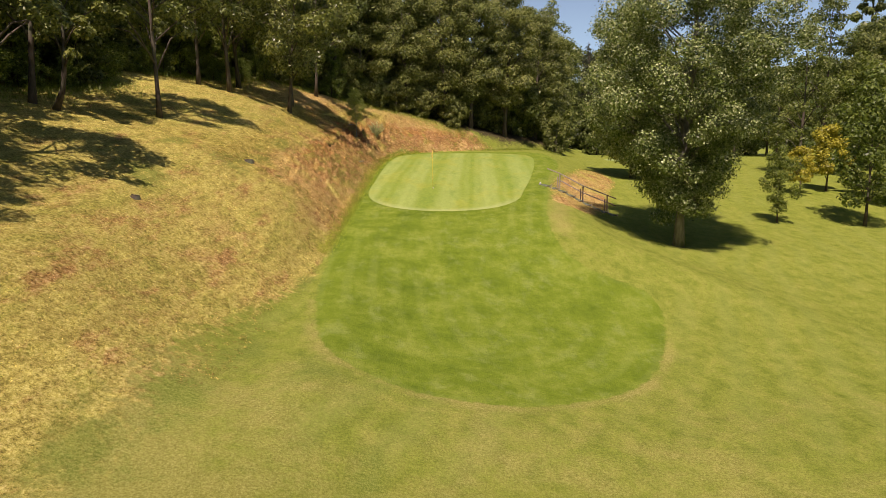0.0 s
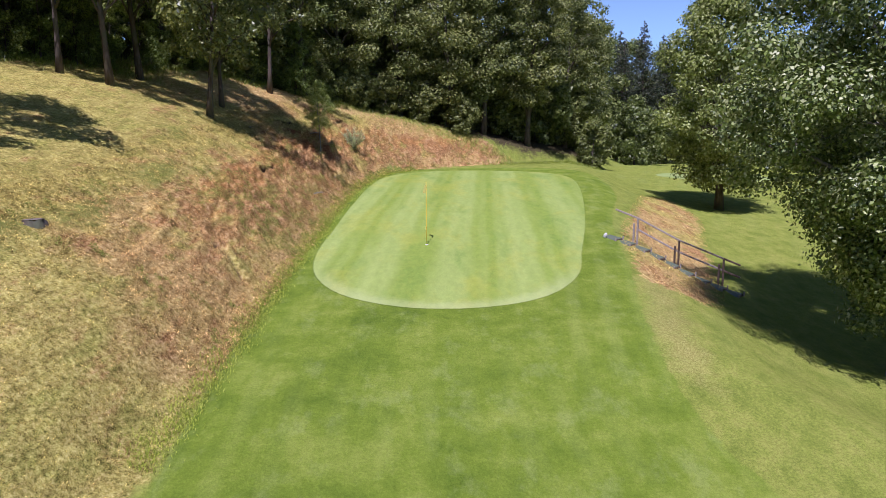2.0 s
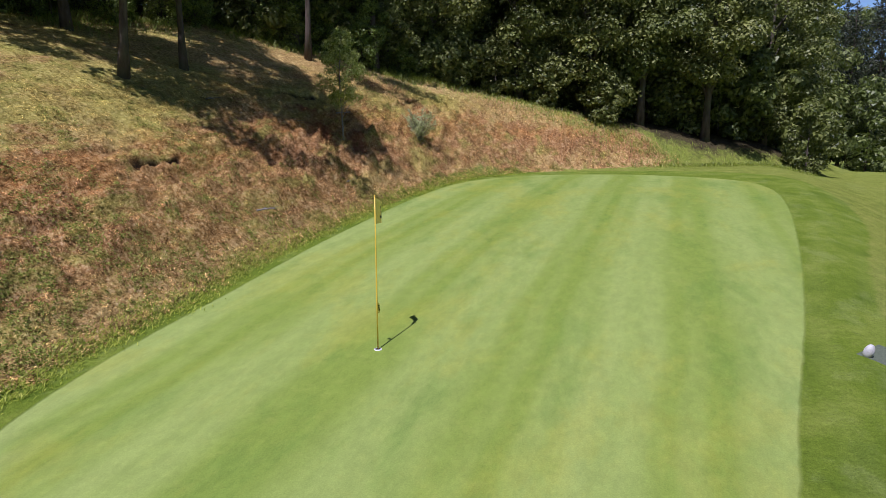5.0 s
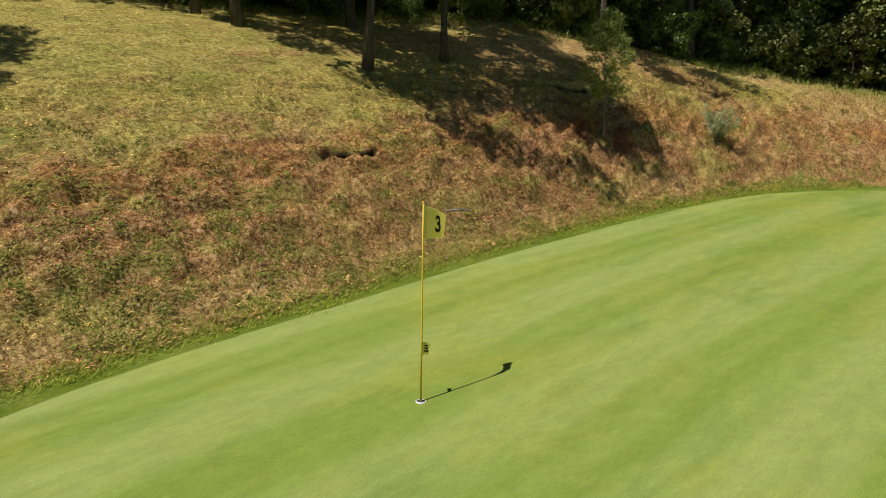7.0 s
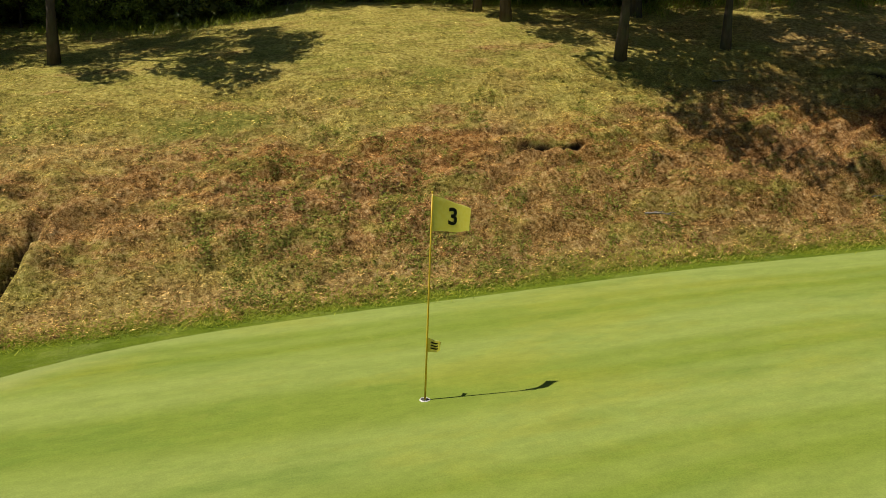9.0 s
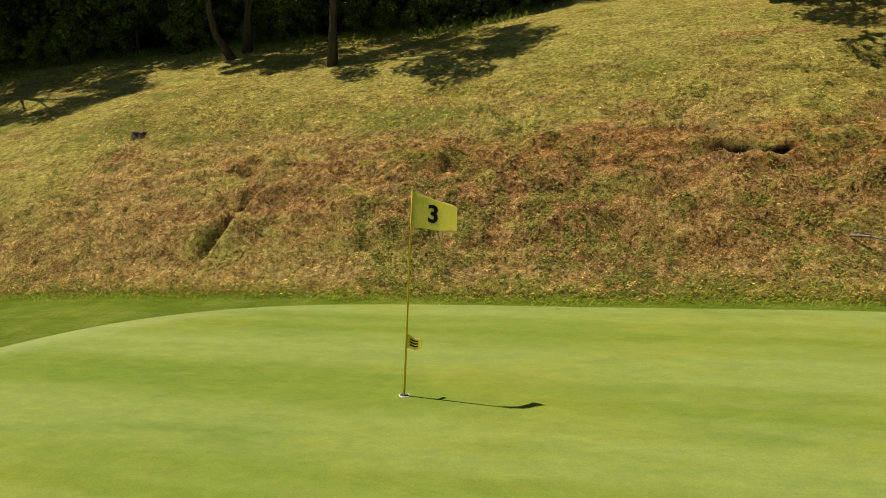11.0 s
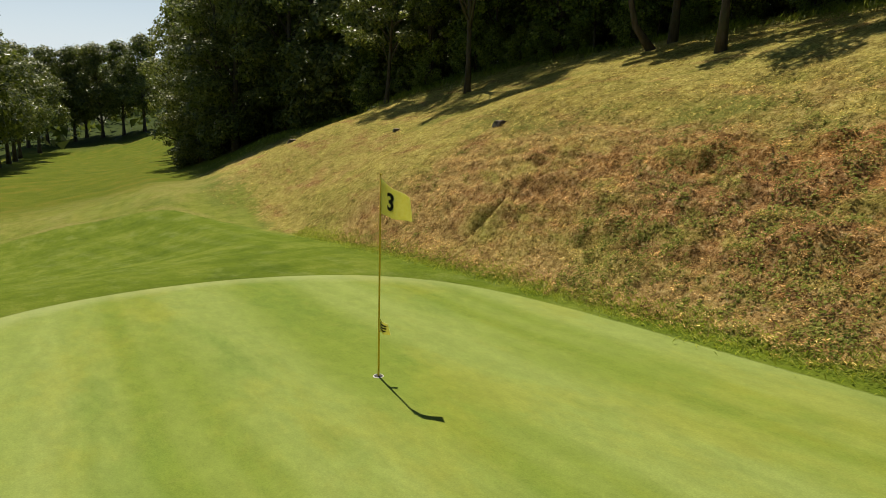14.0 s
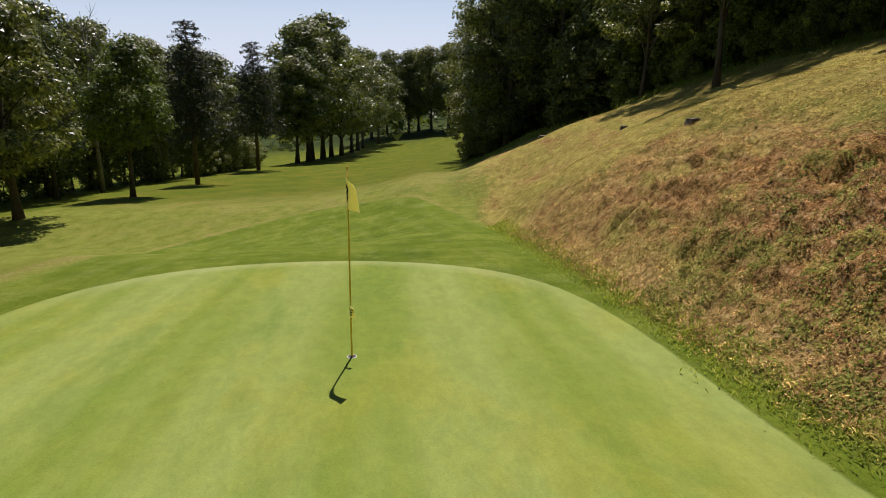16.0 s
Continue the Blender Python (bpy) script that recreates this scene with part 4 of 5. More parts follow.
put(dead_tree(18.5, 91), 27, -31)
rng = np.random.default_rng(14)
for i in range(30):
    y = 30 - i * 4.2
    x = float(np.interp(y, (-100, -75, -45, -18, 5, 30), (9, 14, 20, 28, 38, 46))) + rng.uniform(-1.5, 1.5)
    x += 9 if y < -10 else 4
    again(wood[(4, 1, 4)[i % 3]], x + 3, y + rng.uniform(-2, 2), rng.uniform(0, 360), rng.uniform(0.65, 0.8) + (0.5 if y > -8 else 0))
    again(wood[5], x, y + rng.uniform(-2, 2), rng.uniform(0, 360), rng.uniform(0.7, 1.1))
poplar = tree("tall narrow dark poplar beyond the fairway", 25.0, 2.4, 81, LEAF_OAK, 11000, 0.2, trunk_r=0.3, base=0.06, clumps=60, top=0.9, name="poplar_tree")
put(poplar, 46, 79)
for i, (x, y, k) in enumerate(((31, 62, 0.9), (35, 66, 1.0), (39, 68, 0.95), (43, 72, 1.0), (28, 70, 0.9), (48, 75, 1.0), (40, 58, 0.8), (46, 62, 0.9))):
    again(wood[i % 3], x, y, 37 * i, k)


def far_woods():
    """Wooded hills on the horizon, past counting."""
    rng = np.random.default_rng(77)
    n = 5200
    a, r = rng.uniform(0, 2 * math.pi, n), rng.uniform(185, 480, n)
    x, y = r * np.cos(a), 40 + r * np.sin(a)
    ne = np.clip((x * 0.75 + (y - 40) * 0.66) / r, 0, 1)
    z = ground_z(x, y) + np.clip((r - 190) / 300, 0, 1) ** 1.2 * (10 + 44 * ne + 6 * vnoise(x / 90, y / 90, 5))
    c = np.stack([x, y, z + 2.5], 1)
    s = rng.uniform(3.0, 5.5, n)
    ob = new("far_woods", leaves("far_woods", c, np.stack([s, s, s * 1.2], 1), 60000, 1.5, LEAF_WOOD, rng))
    return tagged(ob, "distant wooded hills closing the horizon", "woods", kind="stuff")


far_woods()


# ---- low growth ----
def scatter(n, seed, y0, y1, d0, d1):
    """Random places on the bank between two distances above its toe."""
    rng = np.random.default_rng(seed)
    y = rng.uniform(y0, y1, n)
    d = d0 + (d1 - d0) * rng.uniform(0, 1, n) ** 1.25
    x = toe_x(y) - d
    x += (rng.uniform(-1, 1, n)) * 0.12
    return rng, x, y


def blades(name, parts, material, label):
    """Loose blades: (x, y, length, width, rise, rng, lift, clump) sets joined in one mesh; lift and clump may be left out."""
    q, zones = [], {}
    for x, y, ln, wd, up, rng, *more in parts:
        lift, clump = more if more else (np.zeros(len(x)), np.full(len(x), 0.5))
        bare = np.max([win * np.exp(-((s - near) / (2.0 * wide)) ** 2) for s, win, deep, wide, near in slips(x, y)], axis=0)
        keep = bare < 0.4
        x, y, ln, wd, up, lift, clump = x[keep], y[keep], ln[keep], wd[keep], up[keep], lift[keep], clump[keep]
        n = len(x)
        z = land(x, y)
        e = 0.2
        gx, gy = (ground_z(x + e, y) - ground_z(x - e, y)) / (2 * e), (ground_z(x, y + e) - ground_z(x, y - e)) / (2 * e)
        # they lie on the slope, more of them along it than down it
        down = np.stack([np.ones(n), np.zeros(n), gx], 1) / np.sqrt(1 + gx ** 2)[:, None]
        flat = np.stack([np.zeros(n), np.ones(n), gy], 1) / np.sqrt(1 + gy ** 2)[:, None]
        a = rng.uniform(0, 2 * math.pi, n)
        ca, sa = (0.75 * np.cos(a))[:, None], (1.15 * np.sin(a))[:, None]
        t, s = down * ca + flat * sa, flat * ca - down * sa
        p = np.stack([x, y, z + 0.003 + lift], 1)
        tip = p + t * (ln * np.sqrt(np.maximum(0, 1 - up ** 2)))[:, None]
        tip[:, 2] += ln * up
        mid = p * 0.5 + tip * 0.5
        mid[:, 2] += ln * 0.12
        w = s * wd[:, None] * 0.5
        q.append(np.stack([p, mid + w, tip, mid - w], 1))
        for key, v in (*bank_zones(x, y).items(), ("clump", clump)):
            zones.setdefault(key, []).append(np.repeat(v, 4))
    me = loose_mesh(name, np.concatenate(q), material)
    for key, v in zones.items():
        at = me.attributes.new(key, "FLOAT", "POINT")
        at.data.foreach_set("value", np.concatenate(v).astype(np.float32))
    return tagged(new(name, me), label, "grass", kind="stuff")


def tufts(x, y, per, spread, rise, rng):
    """Spread each place into a small dome of blades: places, lifts and one tone for each tuft."""
    n = len(x) * per
    a, r = rng.uniform(0, 2 * math.pi, n), np.sqrt(rng.uniform(0, 1, n))
    size = np.repeat(rng.uniform(0.6, 1.5, len(x)), per)
    return (np.repeat(x, per) + spread * size * r * np.cos(a), np.repeat(y, per) + spread * size * r * np.sin(a),
            rise * size * (1 - r ** 2), np.repeat(rng.uniform(0, 1, len(x)), per))


def bank_growth():
    sets = []
    # stalks lying across each other on the steep face
    rng, x, y = scatter(120000, 1, 31, 70, 0.08, 5.8)
    n = len(x)
    sets.append((x, y, rng.uniform(0.04, 0.15, n), rng.uniform(0.004, 0.009, n), rng.uniform(0.0, 0.3, n), rng))
    # matted tufts
    rng, x, y = scatter(9000, 2, 30, 70, 0.0, 5.2)
    x, y, lift, clump = tufts(x, y, 14, 0.07, 0.045, rng)
    n = len(x)
    sets.append((x, y, rng.uniform(0.025, 0.07, n), rng.uniform(0.008, 0.018, n), rng.uniform(0.0, 0.5, n), rng, lift, clump))
    rng, x, y = scatter(1500, 12, 46, 67, 0.3, 5.5)
    x, y, lift, clump = tufts(x, y, 22, 0.13, 0.08, rng)
    n = len(x)
    sets.append((x, y, rng.uniform(0.04, 0.13, n), rng.uniform(0.010, 0.024, n), rng.uniform(0.0, 0.5, n), rng, lift, 0.7 * clump))
    rng, x, y = scatter(70000, 3, 30, 62, 4.5, 13)
    n = len(x)
    sets.append((x, y, rng.uniform(0.03, 0.09, n), rng.uniform(0.006, 0.013, n), rng.uniform(0.0, 0.35, n), rng))
    rng, x, y = scatter(3500, 13, 30, 62, 4.0, 12)
    x, y, lift, clump = tufts(x, y, 10, 0.09, 0.03, rng)
    n = len(x)
    sets.append((x, y, rng.uniform(0.03, 0.07, n), rng.uniform(0.008, 0.018, n), rng.uniform(0.0, 0.4, n), rng, lift, 0.6 * clump))
    rng, x, y = scatter(120000, 4, 6, 34, -0.5, 12)
    keep = (toe_x(y) - x > 2.2 * np.clip((24 - y) / 8, 0, 1.3)) & (y > 9.5 + rng.uniform(0, 3, len(x)))
    x, y = x[keep], y[keep]
    n = len(x)
    sets.append((x, y, rng.uniform(0.03, 0.08, n), rng.uniform(0.006, 0.012, n), rng.uniform(0.0, 0.4, n), rng))
    rng, x, y = scatter(2600, 14, 14, 34, 0.5, 11)
    x, y, lift, clump = tufts(x, y, 10, 0.10, 0.03, rng)
    n = len(x)
    sets.append((x, y, rng.uniform(0.03, 0.07, n), rng.uniform(0.010, 0.020, n), rng.uniform(0.0, 0.4, n), rng, lift, 0.6 * clump))
    blades("dry_grass", sets, BLADES, "dry straw and thatch lying on the sun-burnt bank")
    # the worn mound beside the steps
    rng = np.random.default_rng(6)
    x, y = rng.uniform(6, 12.5, 16000), rng.uniform(35, 56, 16000)
    keep = inside(x, y, MOUND) > -0.25
    x, y = x[keep], y[keep]
    n = len(x)
    blades("dry_grass", [(x, y, rng.uniform(0.05, 0.14, n), rng.uniform(0.010, 0.020, n), rng.uniform(0.1, 0.7, n), rng)], BLADES, "dry straw on the worn mound beside the steps")
    # low broad-leaved weeds in patches of small rosettes
    rng, x, y = scatter(15000, 7, 31, 70, 0.15, 4.6)
    keep = vnoise(x * 0.55, y * 0.55, 11) + 0.7 * vnoise(x * 1.9, y * 1.9, 12) + 0.9 * vnoise(x * 5, y * 5, 13) > 0.56
    x, y = x[keep], y[keep]
    x, y, lift, clump = tufts(x, y, 12, 0.075, 0.05, rng)
    n = len(x)
    blades("weeds", [(x, y, rng.uniform(0.025, 0.055, n), rng.uniform(0.018, 0.032, n), rng.uniform(0.0, 0.45, n), rng, lift, clump)], WEED, "low green broad-leaved weeds creeping over the bank")
    # ragged uncut grass where the fringe meets the bank
    rng = np.random.default_rng(8)
    n = 22000
    y = rng.uniform(27, 62, n)
    x = toe_x(y) - rng.normal(0.06, 0.17, n) - 0.12 * vnoise(y * 1.3, y * 0, 41)
    blades("fringe_grass", [(x, y, rng.uniform(0.04, 0.11, n), rng.uniform(0.01, 0.02, n), rng.uniform(0.3, 0.85, n), rng)], LUSH, "ragged green grass along the foot of the bank")
    # tall grass and bracken along the edge of the woods
    rng = np.random.default_rng(9)
    n = 44000
    y = rng.uniform(3, 66, n)
    x = wood_x(y) + rng.normal(0.0, 1.1, n) + 0.8 * vnoise(y * 0.6, y * 0, 3)
    keep = vnoise(x * 0.5, y * 0.5, 21) > -0.35
    x, y = x[keep], y[keep]
    n = len(x)
    blades("tall_grass", [(x, y, rng.uniform(0.12, 0.42, n), rng.uniform(0.012, 0.026, n), rng.uniform(0.4, 0.95, n), rng)], TALL, "tall bright green grass along the wood's edge")
    rng = np.random.default_rng(10)
    n = 12000
    x = rng.uniform(-9, 16, n)
    y = wood_y(x) - rng.normal(0, 0.9, n)
    blades("tall_grass", [(x, y, rng.uniform(0.08, 0.3, n), rng.uniform(0.015, 0.03, n), rng.uniform(0.5, 0.95, n), rng)], TALL, "uncut bright green grass under the northern trees")


bank_growth()

# sapling, silver shrub and felled stumps on the bank
put(tree("young birch sapling with thin pale stems on the bank", 3.5, 0.85, 71, LEAF_BIRCH, 8500, 0.034, bark=BARK_GREY, trunk_r=0.032, base=0.34, clumps=120, top=0.75, name="sapling", category="sapling", forks=14), -6.35, 52.85)


def silver_shrub():
    """Narrow pale leaves on a spray of stems rising from one root."""
    rng = np.random.default_rng(72)
    root = new("silver_shrub")
    bm = bmesh.new()
    p = []
    for i in range(40):
        a, out, h = rng.uniform(0, 2 * math.pi), rng.uniform(0.1, 0.62), rng.uniform(0.45, 1.05)
        q = [Vector((out * t ** 1.4 * math.cos(a), out * t ** 1.4 * math.sin(a), h * t * (1.25 - 0.3 * t) - 0.05)) for t in (0, 0.35, 0.7, 1)]
        tube(bm, q, [0.009, 0.007, 0.005, 0.002], 4)
        for _ in range(46):
            t = rng.uniform(0.25, 1.0)
            k = min(2, int(t * 3))
            o = q[k].lerp(q[k + 1], t * 3 - k)
            d = Vector(rng.normal(size=3)) + Vector((0.4 * math.cos(a), 0.4 * math.sin(a), 0.9))
            d.normalize()
            s = d.cross(Vector(rng.normal(size=3))).normalized()
            ln = rng.uniform(0.07, 0.15)
            p.append([o, o + d * ln * 0.5 + s * 0.011, o + d * ln, o + d * ln * 0.5 - s * 0.011])
    part("stems", bm, BARK_GREY, root)
    ob = new("leaves", loose_mesh("leaves", np.array([[tuple(v) for v in f] for f in p]), LEAF_SILVER))
    ob.parent = root
    return tagged(root, "low spreading shrub with narrow silvery leaves on the bank", "shrub")


put(silver_shrub(), -5.4, 58.0, 0, 1.3)

CUT = plain("cut_wood", (0.24, 0.20, 0.15), (0.12, 0.095, 0.065), 25, 0.9)


def stump(r, h, seed):
    root = new("tree_stump")
    rng = np.random.default_rng(seed)
    bm = bmesh.new()
    rows = []
    for z, k in ((-0.15, 1.35), (0.0, 1.2), (h * 0.5, 1.02), (h, 0.97)):
        rows.append([bm.verts.new((r * k * (1 + 0.12 * math.sin(5 * a + seed) + 0.05 * rng.normal()) * math.cos(a), r * 0.75 * k * (1 + 0.1 * math.sin(4 * a)) * math.sin(a), z + 0.02 * rng.normal())) for a in (2 * math.pi * i / 16 for i in range(16))])
    for p, q in zip(rows, rows[1:]):
        for i in range(16):
            bm.faces.new((p[i], p[(i + 1) % 16], q[(i + 1) % 16], q[i])).smooth = True
    part("bark", bm, BARK, root)
    bm = bmesh.new()
    bm.faces.new([bm.verts.new((v[0], v[1], h + 0.004)) for v in ((r * 0.96 * math.cos(2 * math.pi * i / 16), r * 0.72 * math.sin(2 * math.pi * i / 16)) for i in range(16))])
    part("cut_face", bm, CUT, root, "weathered sawn face")
    return tagged(root, "low dark weathered tree stump in dry grass", "tree stump", "stumps on the bank")


for x, y, r, h, s in ((-8.55, 31.4, 0.21, 0.09, 1), (-10.0, 23.0, 0.16, 0.08, 2), (-9.6, 13.1, 0.21, 0.10, 3)):
    put(stump(r, h, s), x, y, 40 * s)

def fallen_branch(length, seed):
    """A dead bough lying on the bank, forked once."""
    rng = np.random.default_rng(seed)
    root = new("fallen_branch")
    q = [Vector((length * t, 0.10 * length * math.sin(3 * t + seed), 0.03 + 0.05 * length * math.sin(math.pi * t))) for t in (0, 0.25, 0.5, 0.75, 1)]
    bm = bmesh.new()
    tube(bm, q, [0.022, 0.019, 0.015, 0.010, 0.004], 7)
    part("bough", bm, BARK_GREY, root)
    for f, side in ((1, 1), (2, -1), (3, 1)):
        bm = bmesh.new()
        d = Vector((0.25 * length, side * 0.2 * length * rng.uniform(0.6, 1.2), 0.03))
        tube(bm, [q[f], q[f] + d * 0.5 + Vector((0, 0, 0.02)), q[f] + d], [0.011, 0.008, 0.003], 5)
        part("twig", bm, BARK_GREY, root)
    return tagged(root, "pale dead branch lying in the dry grass", "branch", "dead branches on the bank")


for x, y, ln, turn, sd_ in ((-7.4, 50.9, 0.9, 70, 1), (-8.3, 51.9, 1.2, 110, 2), (-7.0, 53.9, 0.7, 60, 3), (-8.9, 49.2, 0.8, 95, 4), (-5.35, 45.6, 0.5, 40, 5), (-5.3, 50.6, 0.6, 75, 6), (-9.6, 53.6, 1.0, 80, 7)):
    put(fallen_branch(ln, sd_), x, y, turn)

# ---- the flag ----
def cloth_material():
    k = Mat("yellow_cloth", 0.8, 0.2)
    col = k.ramp(k.noise(25, 4), (0.3, (0.88, 0.83, 0.31)), (0.7, (0.93, 0.90, 0.44)))
    k.colour(col)
    thin(k, col, 0.6, (1.1, 1.1, 1.0))
    return k.m


YELLOW = cloth_material()
POLE_PAINT = plain("yellow_pole_paint", (0.80, 0.56, 0.05), (0.68, 0.46, 0.03), 40, 0.35, 0.5)
BLACK = plain("black_print", (0.015, 0.015, 0.015), (0.01, 0.01, 0.01), 30, 0.7)
CUP_WHITE = plain("cup_white", (0.75, 0.75, 0.72), (0.6, 0.6, 0.57), 60, 0.5)
CUP_SHADE = plain("cup_shade", (0.09, 0.09, 0.08), (0.05, 0.05, 0.045), 60, 0.9)
HOLE = (-0.55, 40.33)


def flag_surface(u, v, w, h):
    """A point of a cloth curling round in the breeze, u along the fly, v up the hoist."""
    bend = radians(44)
    return Vector((w * (math.sin(bend * u - 0.2) + math.sin(0.2)) / bend, w * (math.cos(0.2) - math.cos(bend * u - 0.2)) / bend + 0.02 * math.sin(u * 8 + v * 2.0) * u,
                   v * h * (1 - 0.34 * u) - 0.07 * u * u * h + 0.025 * math.sin(u * 9) * u * h))


def flagstick():
    root = new("flagstick")
    bm = bmesh.new()
    tube(bm, [(0, 0, -0.05), (0, 0, 0.75), (0, 0, 1.5), (0, 0, 2.1)], [0.011, 0.010, 0.009, 0.007], 10)
    bmesh.ops.create_uvsphere(bm, u_segments=10, v_segments=6, radius=0.012, matrix=Matrix.Translation((0, 0, 2.1)))
    part("pole", bm, POLE_PAINT, root, "slim yellow painted pole")
    for name, z0, w, h, label in (("flag", 1.72, 0.44, 0.35, "yellow flag with a black 3"), ("pennant", 0.50, 0.15, 0.15, "small yellow pennant with black bars")):
        bm = bmesh.new()
        nu, nv = 14, 8
        for side in (-1, 1):
            grid = [[bm.verts.new(flag_surface(i / nu, j / nv, w, h) + Vector((0.008, side * 0.0012, z0))) for j in range(nv + 1)] for i in range(nu + 1)]
            for i in range(nu):
                for j in range(nv):
                    bm.faces.new((grid[i][j], grid[i + 1][j], grid[i + 1][j + 1], grid[i][j + 1])).smooth = True
        cloth = part(name, bm, YELLOW, root, label)
        if name == "flag":
            cu = bpy.data.curves.new("digit", "FONT")
            cu.body, cu.size, cu.extrude, cu.align_x, cu.offset = "3", 0.23, 0.0, "CENTER", 0.006
            ob = new("digit", cu)
            me = bpy.data.meshes.new_from_object(ob.evaluated_get(bpy.context.evaluated_depsgraph_get()))
            bpy.data.objects.remove(ob)
            for side in (-1, 1):
                m2 = me.copy()
                for vert in m2.vertices:
                    x, y = vert.co.x, vert.co.y
                    u, v = (0.47 * w + x) / w, (y + 0.075) / (h * (1 - 0.34 * (0.47 * w + x) / w))
                    p = flag_surface(u, v, w, h)
                    vert.co = p + Vector((0.008, side * 0.005, z0))
                m2.materials.append(BLACK)
                d = new("digit", m2)
                d.parent = cloth
        else:
            for side in (-1, 1):
                for r in range(3):
                    bm = bmesh.new()
                    rail = [[bm.verts.new(flag_surface(0.2 + 0.09 * i, 0.24 + 0.22 * r + dv, w, h) + Vector((0.008, side * 0.004, z0))) for dv in (0, 0.11)] for i in range(7)]
                    for a, b in zip(rail, rail[1:]):
                        bm.faces.new((a[0], b[0], b[1], a[1]))
                    part("printed_bar", bm, BLACK, cloth)
    return tagged(root, "thin yellow flagstick with a yellow flag numbered 3", "flagstick")


z0 = at_ground(*HOLE)
fs = flagstick()
fs.matrix_basis = pose(HOLE[0], HOLE[1], z0, 0, 0, 93)


def cup():
    root = new("hole_cup")
    bm = bmesh.new()
    ring = [(0.046, 0.006), (0.049, 0.008), (0.055, 0.005), (0.057, -0.03)]
    rows = [[bm.verts.new((r * math.cos(a), r * math.sin(a), z)) for a in (2 * math.pi * i / 28 for i in range(28))] for r, z in [(0.046, -0.1)] + ring]
    for p, q in zip(rows, rows[1:]):
        for i in range(28):
            bm.faces.new((p[i], p[(i + 1) % 28], q[(i + 1) % 28], q[i])).smooth = True
    part("rim", bm, CUP_WHITE, root, "white cup rim")
    # flat dark disc just inside the rim, painted in place of the shaded hollow
    bm = bmesh.new()
    bmesh.ops.create_circle(bm, cap_ends=True, segments=28, radius=0.0465, matrix=Matrix.Translation((0, 0, 0.005)))
    part("bottom", bm, CUP_SHADE, root, "dark disc standing for the shade inside the cup")
    return tagged(root, "small round golf hole with a white rim", "golf hole")


cup().matrix_basis = pose(HOLE[0], HOLE[1], z0)


# ---- steps with a handrail beside the green ----
MAT = plain("green_rubber_mat", (0.125, 0.150, 0.095), (0.070, 0.085, 0.050), 35, 0.85, 0.2, 0.5)
OLD_WOOD = plain("weathered_wood", (0.36, 0.31, 0.25), (0.19, 0.155, 0.12), 18, 0.85, 0.2, 0.6)
DARK_WOOD = plain("dark_brown_wood", (0.12, 0.085, 0.055), (0.06, 0.042, 0.028), 18, 0.85, 0.2, 0.6)
STONE = plain("white_stone", (0.68, 0.67, 0.62), (0.42, 0.41, 0.37), 14, 0.9, 0.2, 0.6)
S0, S1 = Vector((5.95, 41.40, 0)), Vector((9.25, 38.85, 0))
along = (S1 - S0).normalized()
across = Vector((-along.y, along.x, 0))
turn_s = math.degrees(math.atan2(along.y, along.x))


def stair_step(p, z, dip):
    root = new("step")
    bm = bmesh.new()
    slab(bm, (0.49, 0.66, 0.03), Matrix.Translation((-0.01, 0, 0.0)) @ Matrix.Rotation(dip, 4, "Y"), 0.008)
    part("mat", bm, MAT, root, "dark green rubber mat")
    bm = bmesh.new()
    slab(bm, (0.045, 0.66, 0.2), Matrix.Translation((0.235, 0, -0.10 - 0.24 * math.tan(dip))), 0.008)
    part("riser", bm, DARK_WOOD, root, "dark timber riser")
    for s in (-1, 1):
        bm = bmesh.new()
        slab(bm, (0.04, 0.04, 0.30), Matrix.Translation((0.28, 0.30 * s, -0.06 - 0.26 * math.tan(dip))), 0.006)
        part("peg", bm, OLD_WOOD, root)
    root.matrix_basis = pose(p.x, p.y, z, 0, 0, turn_s)
    return tagged(root, "timber step covered with a dark green mat", "step", "steps beside the green")


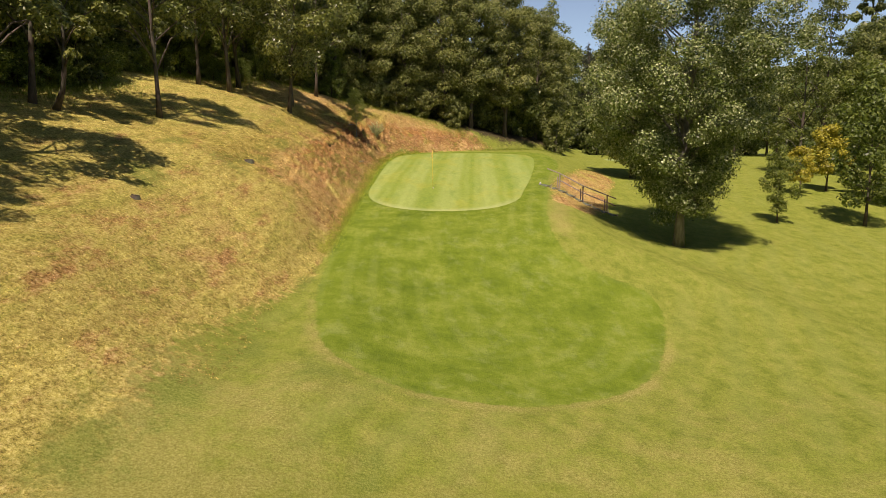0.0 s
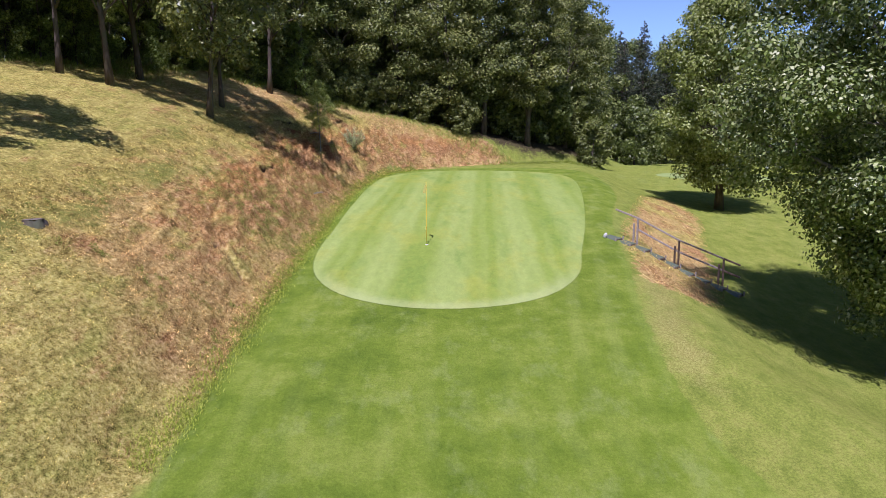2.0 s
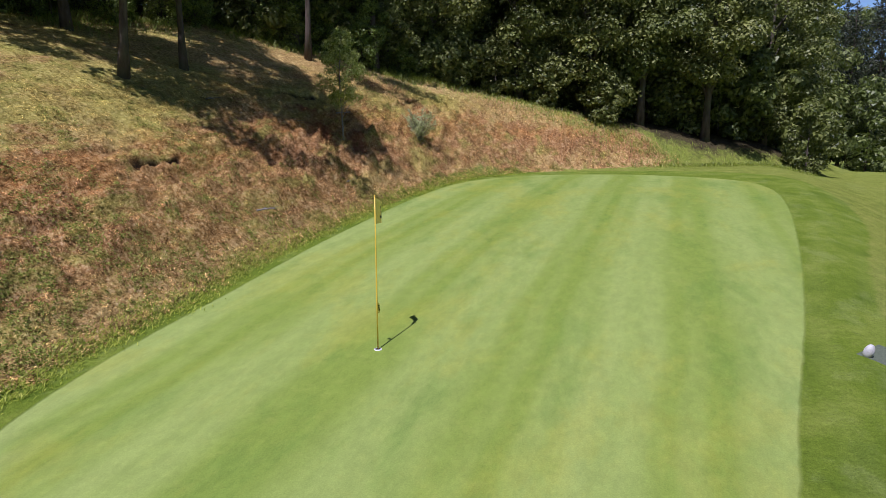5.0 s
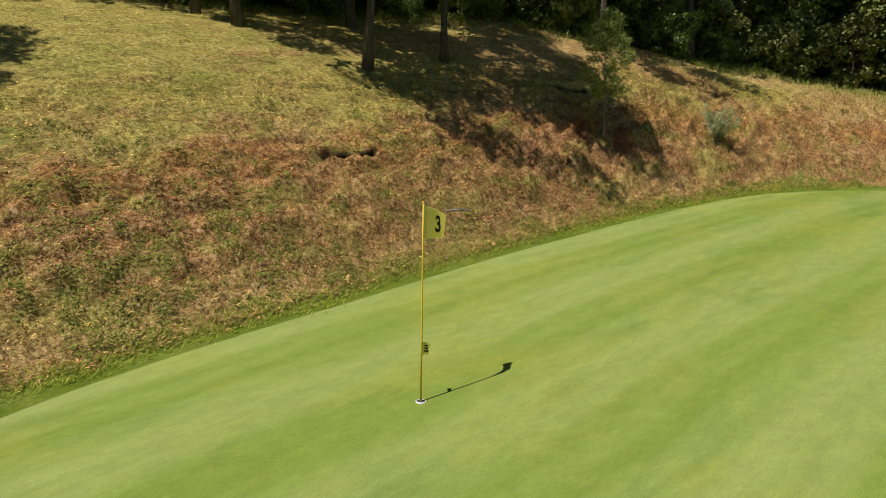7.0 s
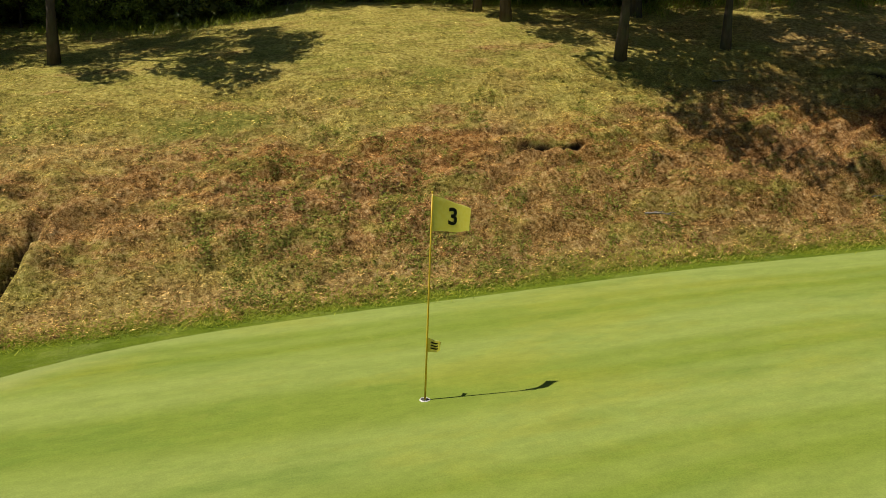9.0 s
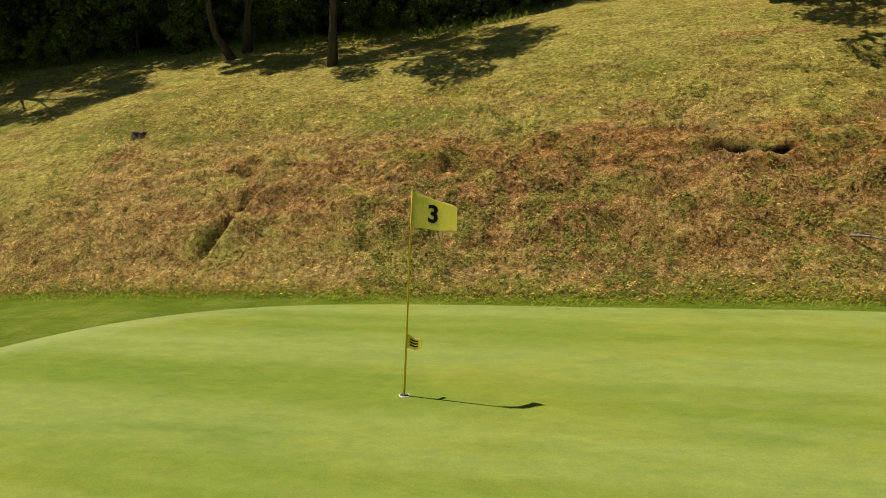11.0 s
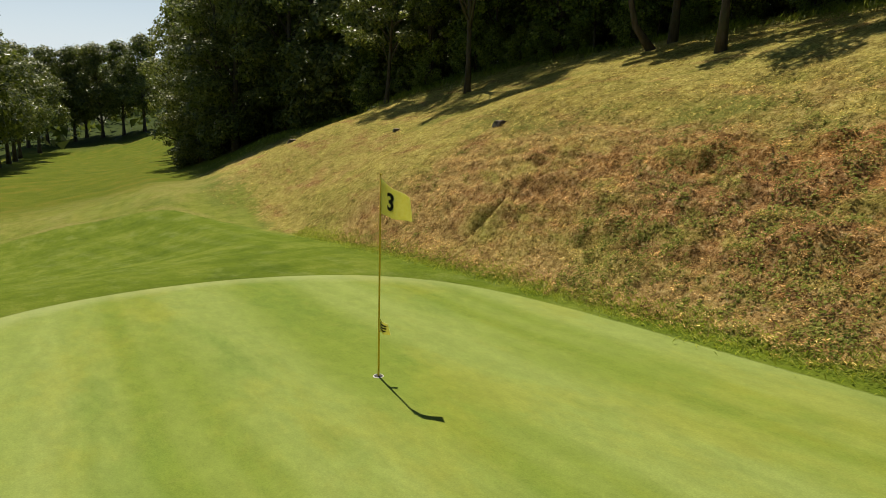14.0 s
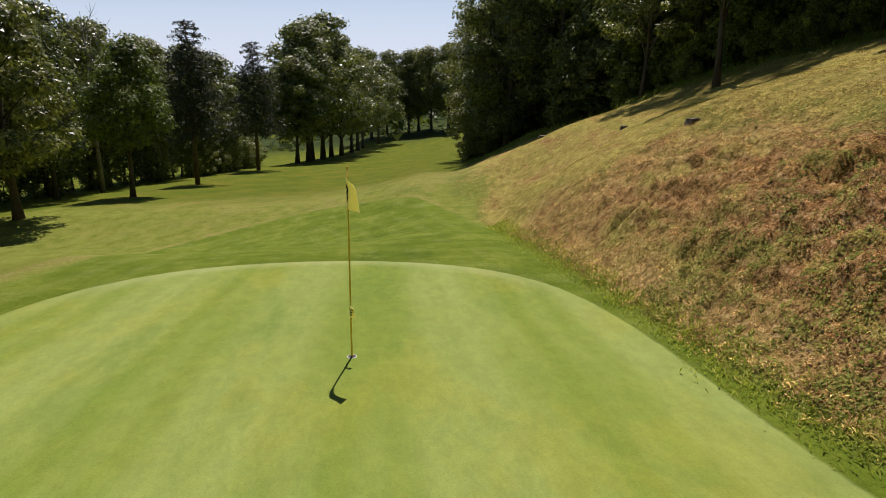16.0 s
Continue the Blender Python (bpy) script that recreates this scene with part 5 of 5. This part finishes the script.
N_STEPS = 9
for i in range(N_STEPS):
    p = S0.lerp(S1, i / (N_STEPS - 1))
    a, b = p - along * 0.25, p + along * 0.25
    drop = at_ground(a.x, a.y) - at_ground(b.x, b.y)
    stair_step(p, at_ground(p.x, p.y) + 0.004, 0.7 * math.atan2(drop, 0.5))


def handrail():
    root = new("handrail")
    tops = []
    for i, f in enumerate((-0.04, 0.16, 0.52, 0.88)):
        p = S0.lerp(S1, f) + across * 0.62
        z = at_ground(p.x, p.y)
        top = z + 0.92
        tops.append(Vector((p.x, p.y, top)))
        if i == 0:
            continue
        for name, off, h in (("post", 0.0, 0.9), ("brace_post", -0.14, 0.72)):
            q = p + along * off
            bm = bmesh.new()
            slab(bm, (0.06, 0.06, h + 0.3), Matrix.Translation((q.x, q.y, z - 0.3 + (h + 0.3) / 2)) @ Matrix.Rotation(radians(turn_s), 4, "Z"), 0.008)
            # posts and rails further down take the darker wood
            part(name, bm, DARK_WOOD if i > 1 else OLD_WOOD, root)
    end = tops[-1] + (tops[-1] - tops[-2]) * 0.35
    for name, dz in (("top_rail", 0.0), ("mid_rail", -0.40)):
        line = tops if dz == 0.0 else tops[1:]
        for a, b in zip(line, line[1:] + [end]):
            d = b - a
            bm = bmesh.new()
            slab(bm, (d.length + 0.03, 0.045, 0.06), Matrix.Translation(a.lerp(b, 0.5) + Vector((0, 0, dz))) @ d.to_track_quat("X", "Z").to_matrix().to_4x4(), 0.01)
            part(name, bm, OLD_WOOD if a.z > -0.1 else DARK_WOOD, root)
    return tagged(root, "weathered timber handrail beside the mat-covered steps", "handrail")


handrail()


def marker_stone():
    bm = bmesh.new()
    bmesh.ops.create_icosphere(bm, subdivisions=3, radius=0.085)
    for v in bm.verts:
        n = noise.noise(v.co * 9) * 0.03
        v.co = Vector((v.co.x * 0.8, v.co.y * 0.7, v.co.z * 1.25)) * (1 + n * 4)
    me = bpy.data.meshes.new("marker_stone")
    bm.to_mesh(me)
    bm.free()
    me.materials.append(STONE)
    ob = smooth(new("marker_stone", me))
    ob.matrix_basis = pose(5.68, 41.25, at_ground(5.68, 41.25) + 0.06, 20, 10, 30)
    return tagged(ob, "small whitish stone marking the top of the steps", "stone")


marker_stone()
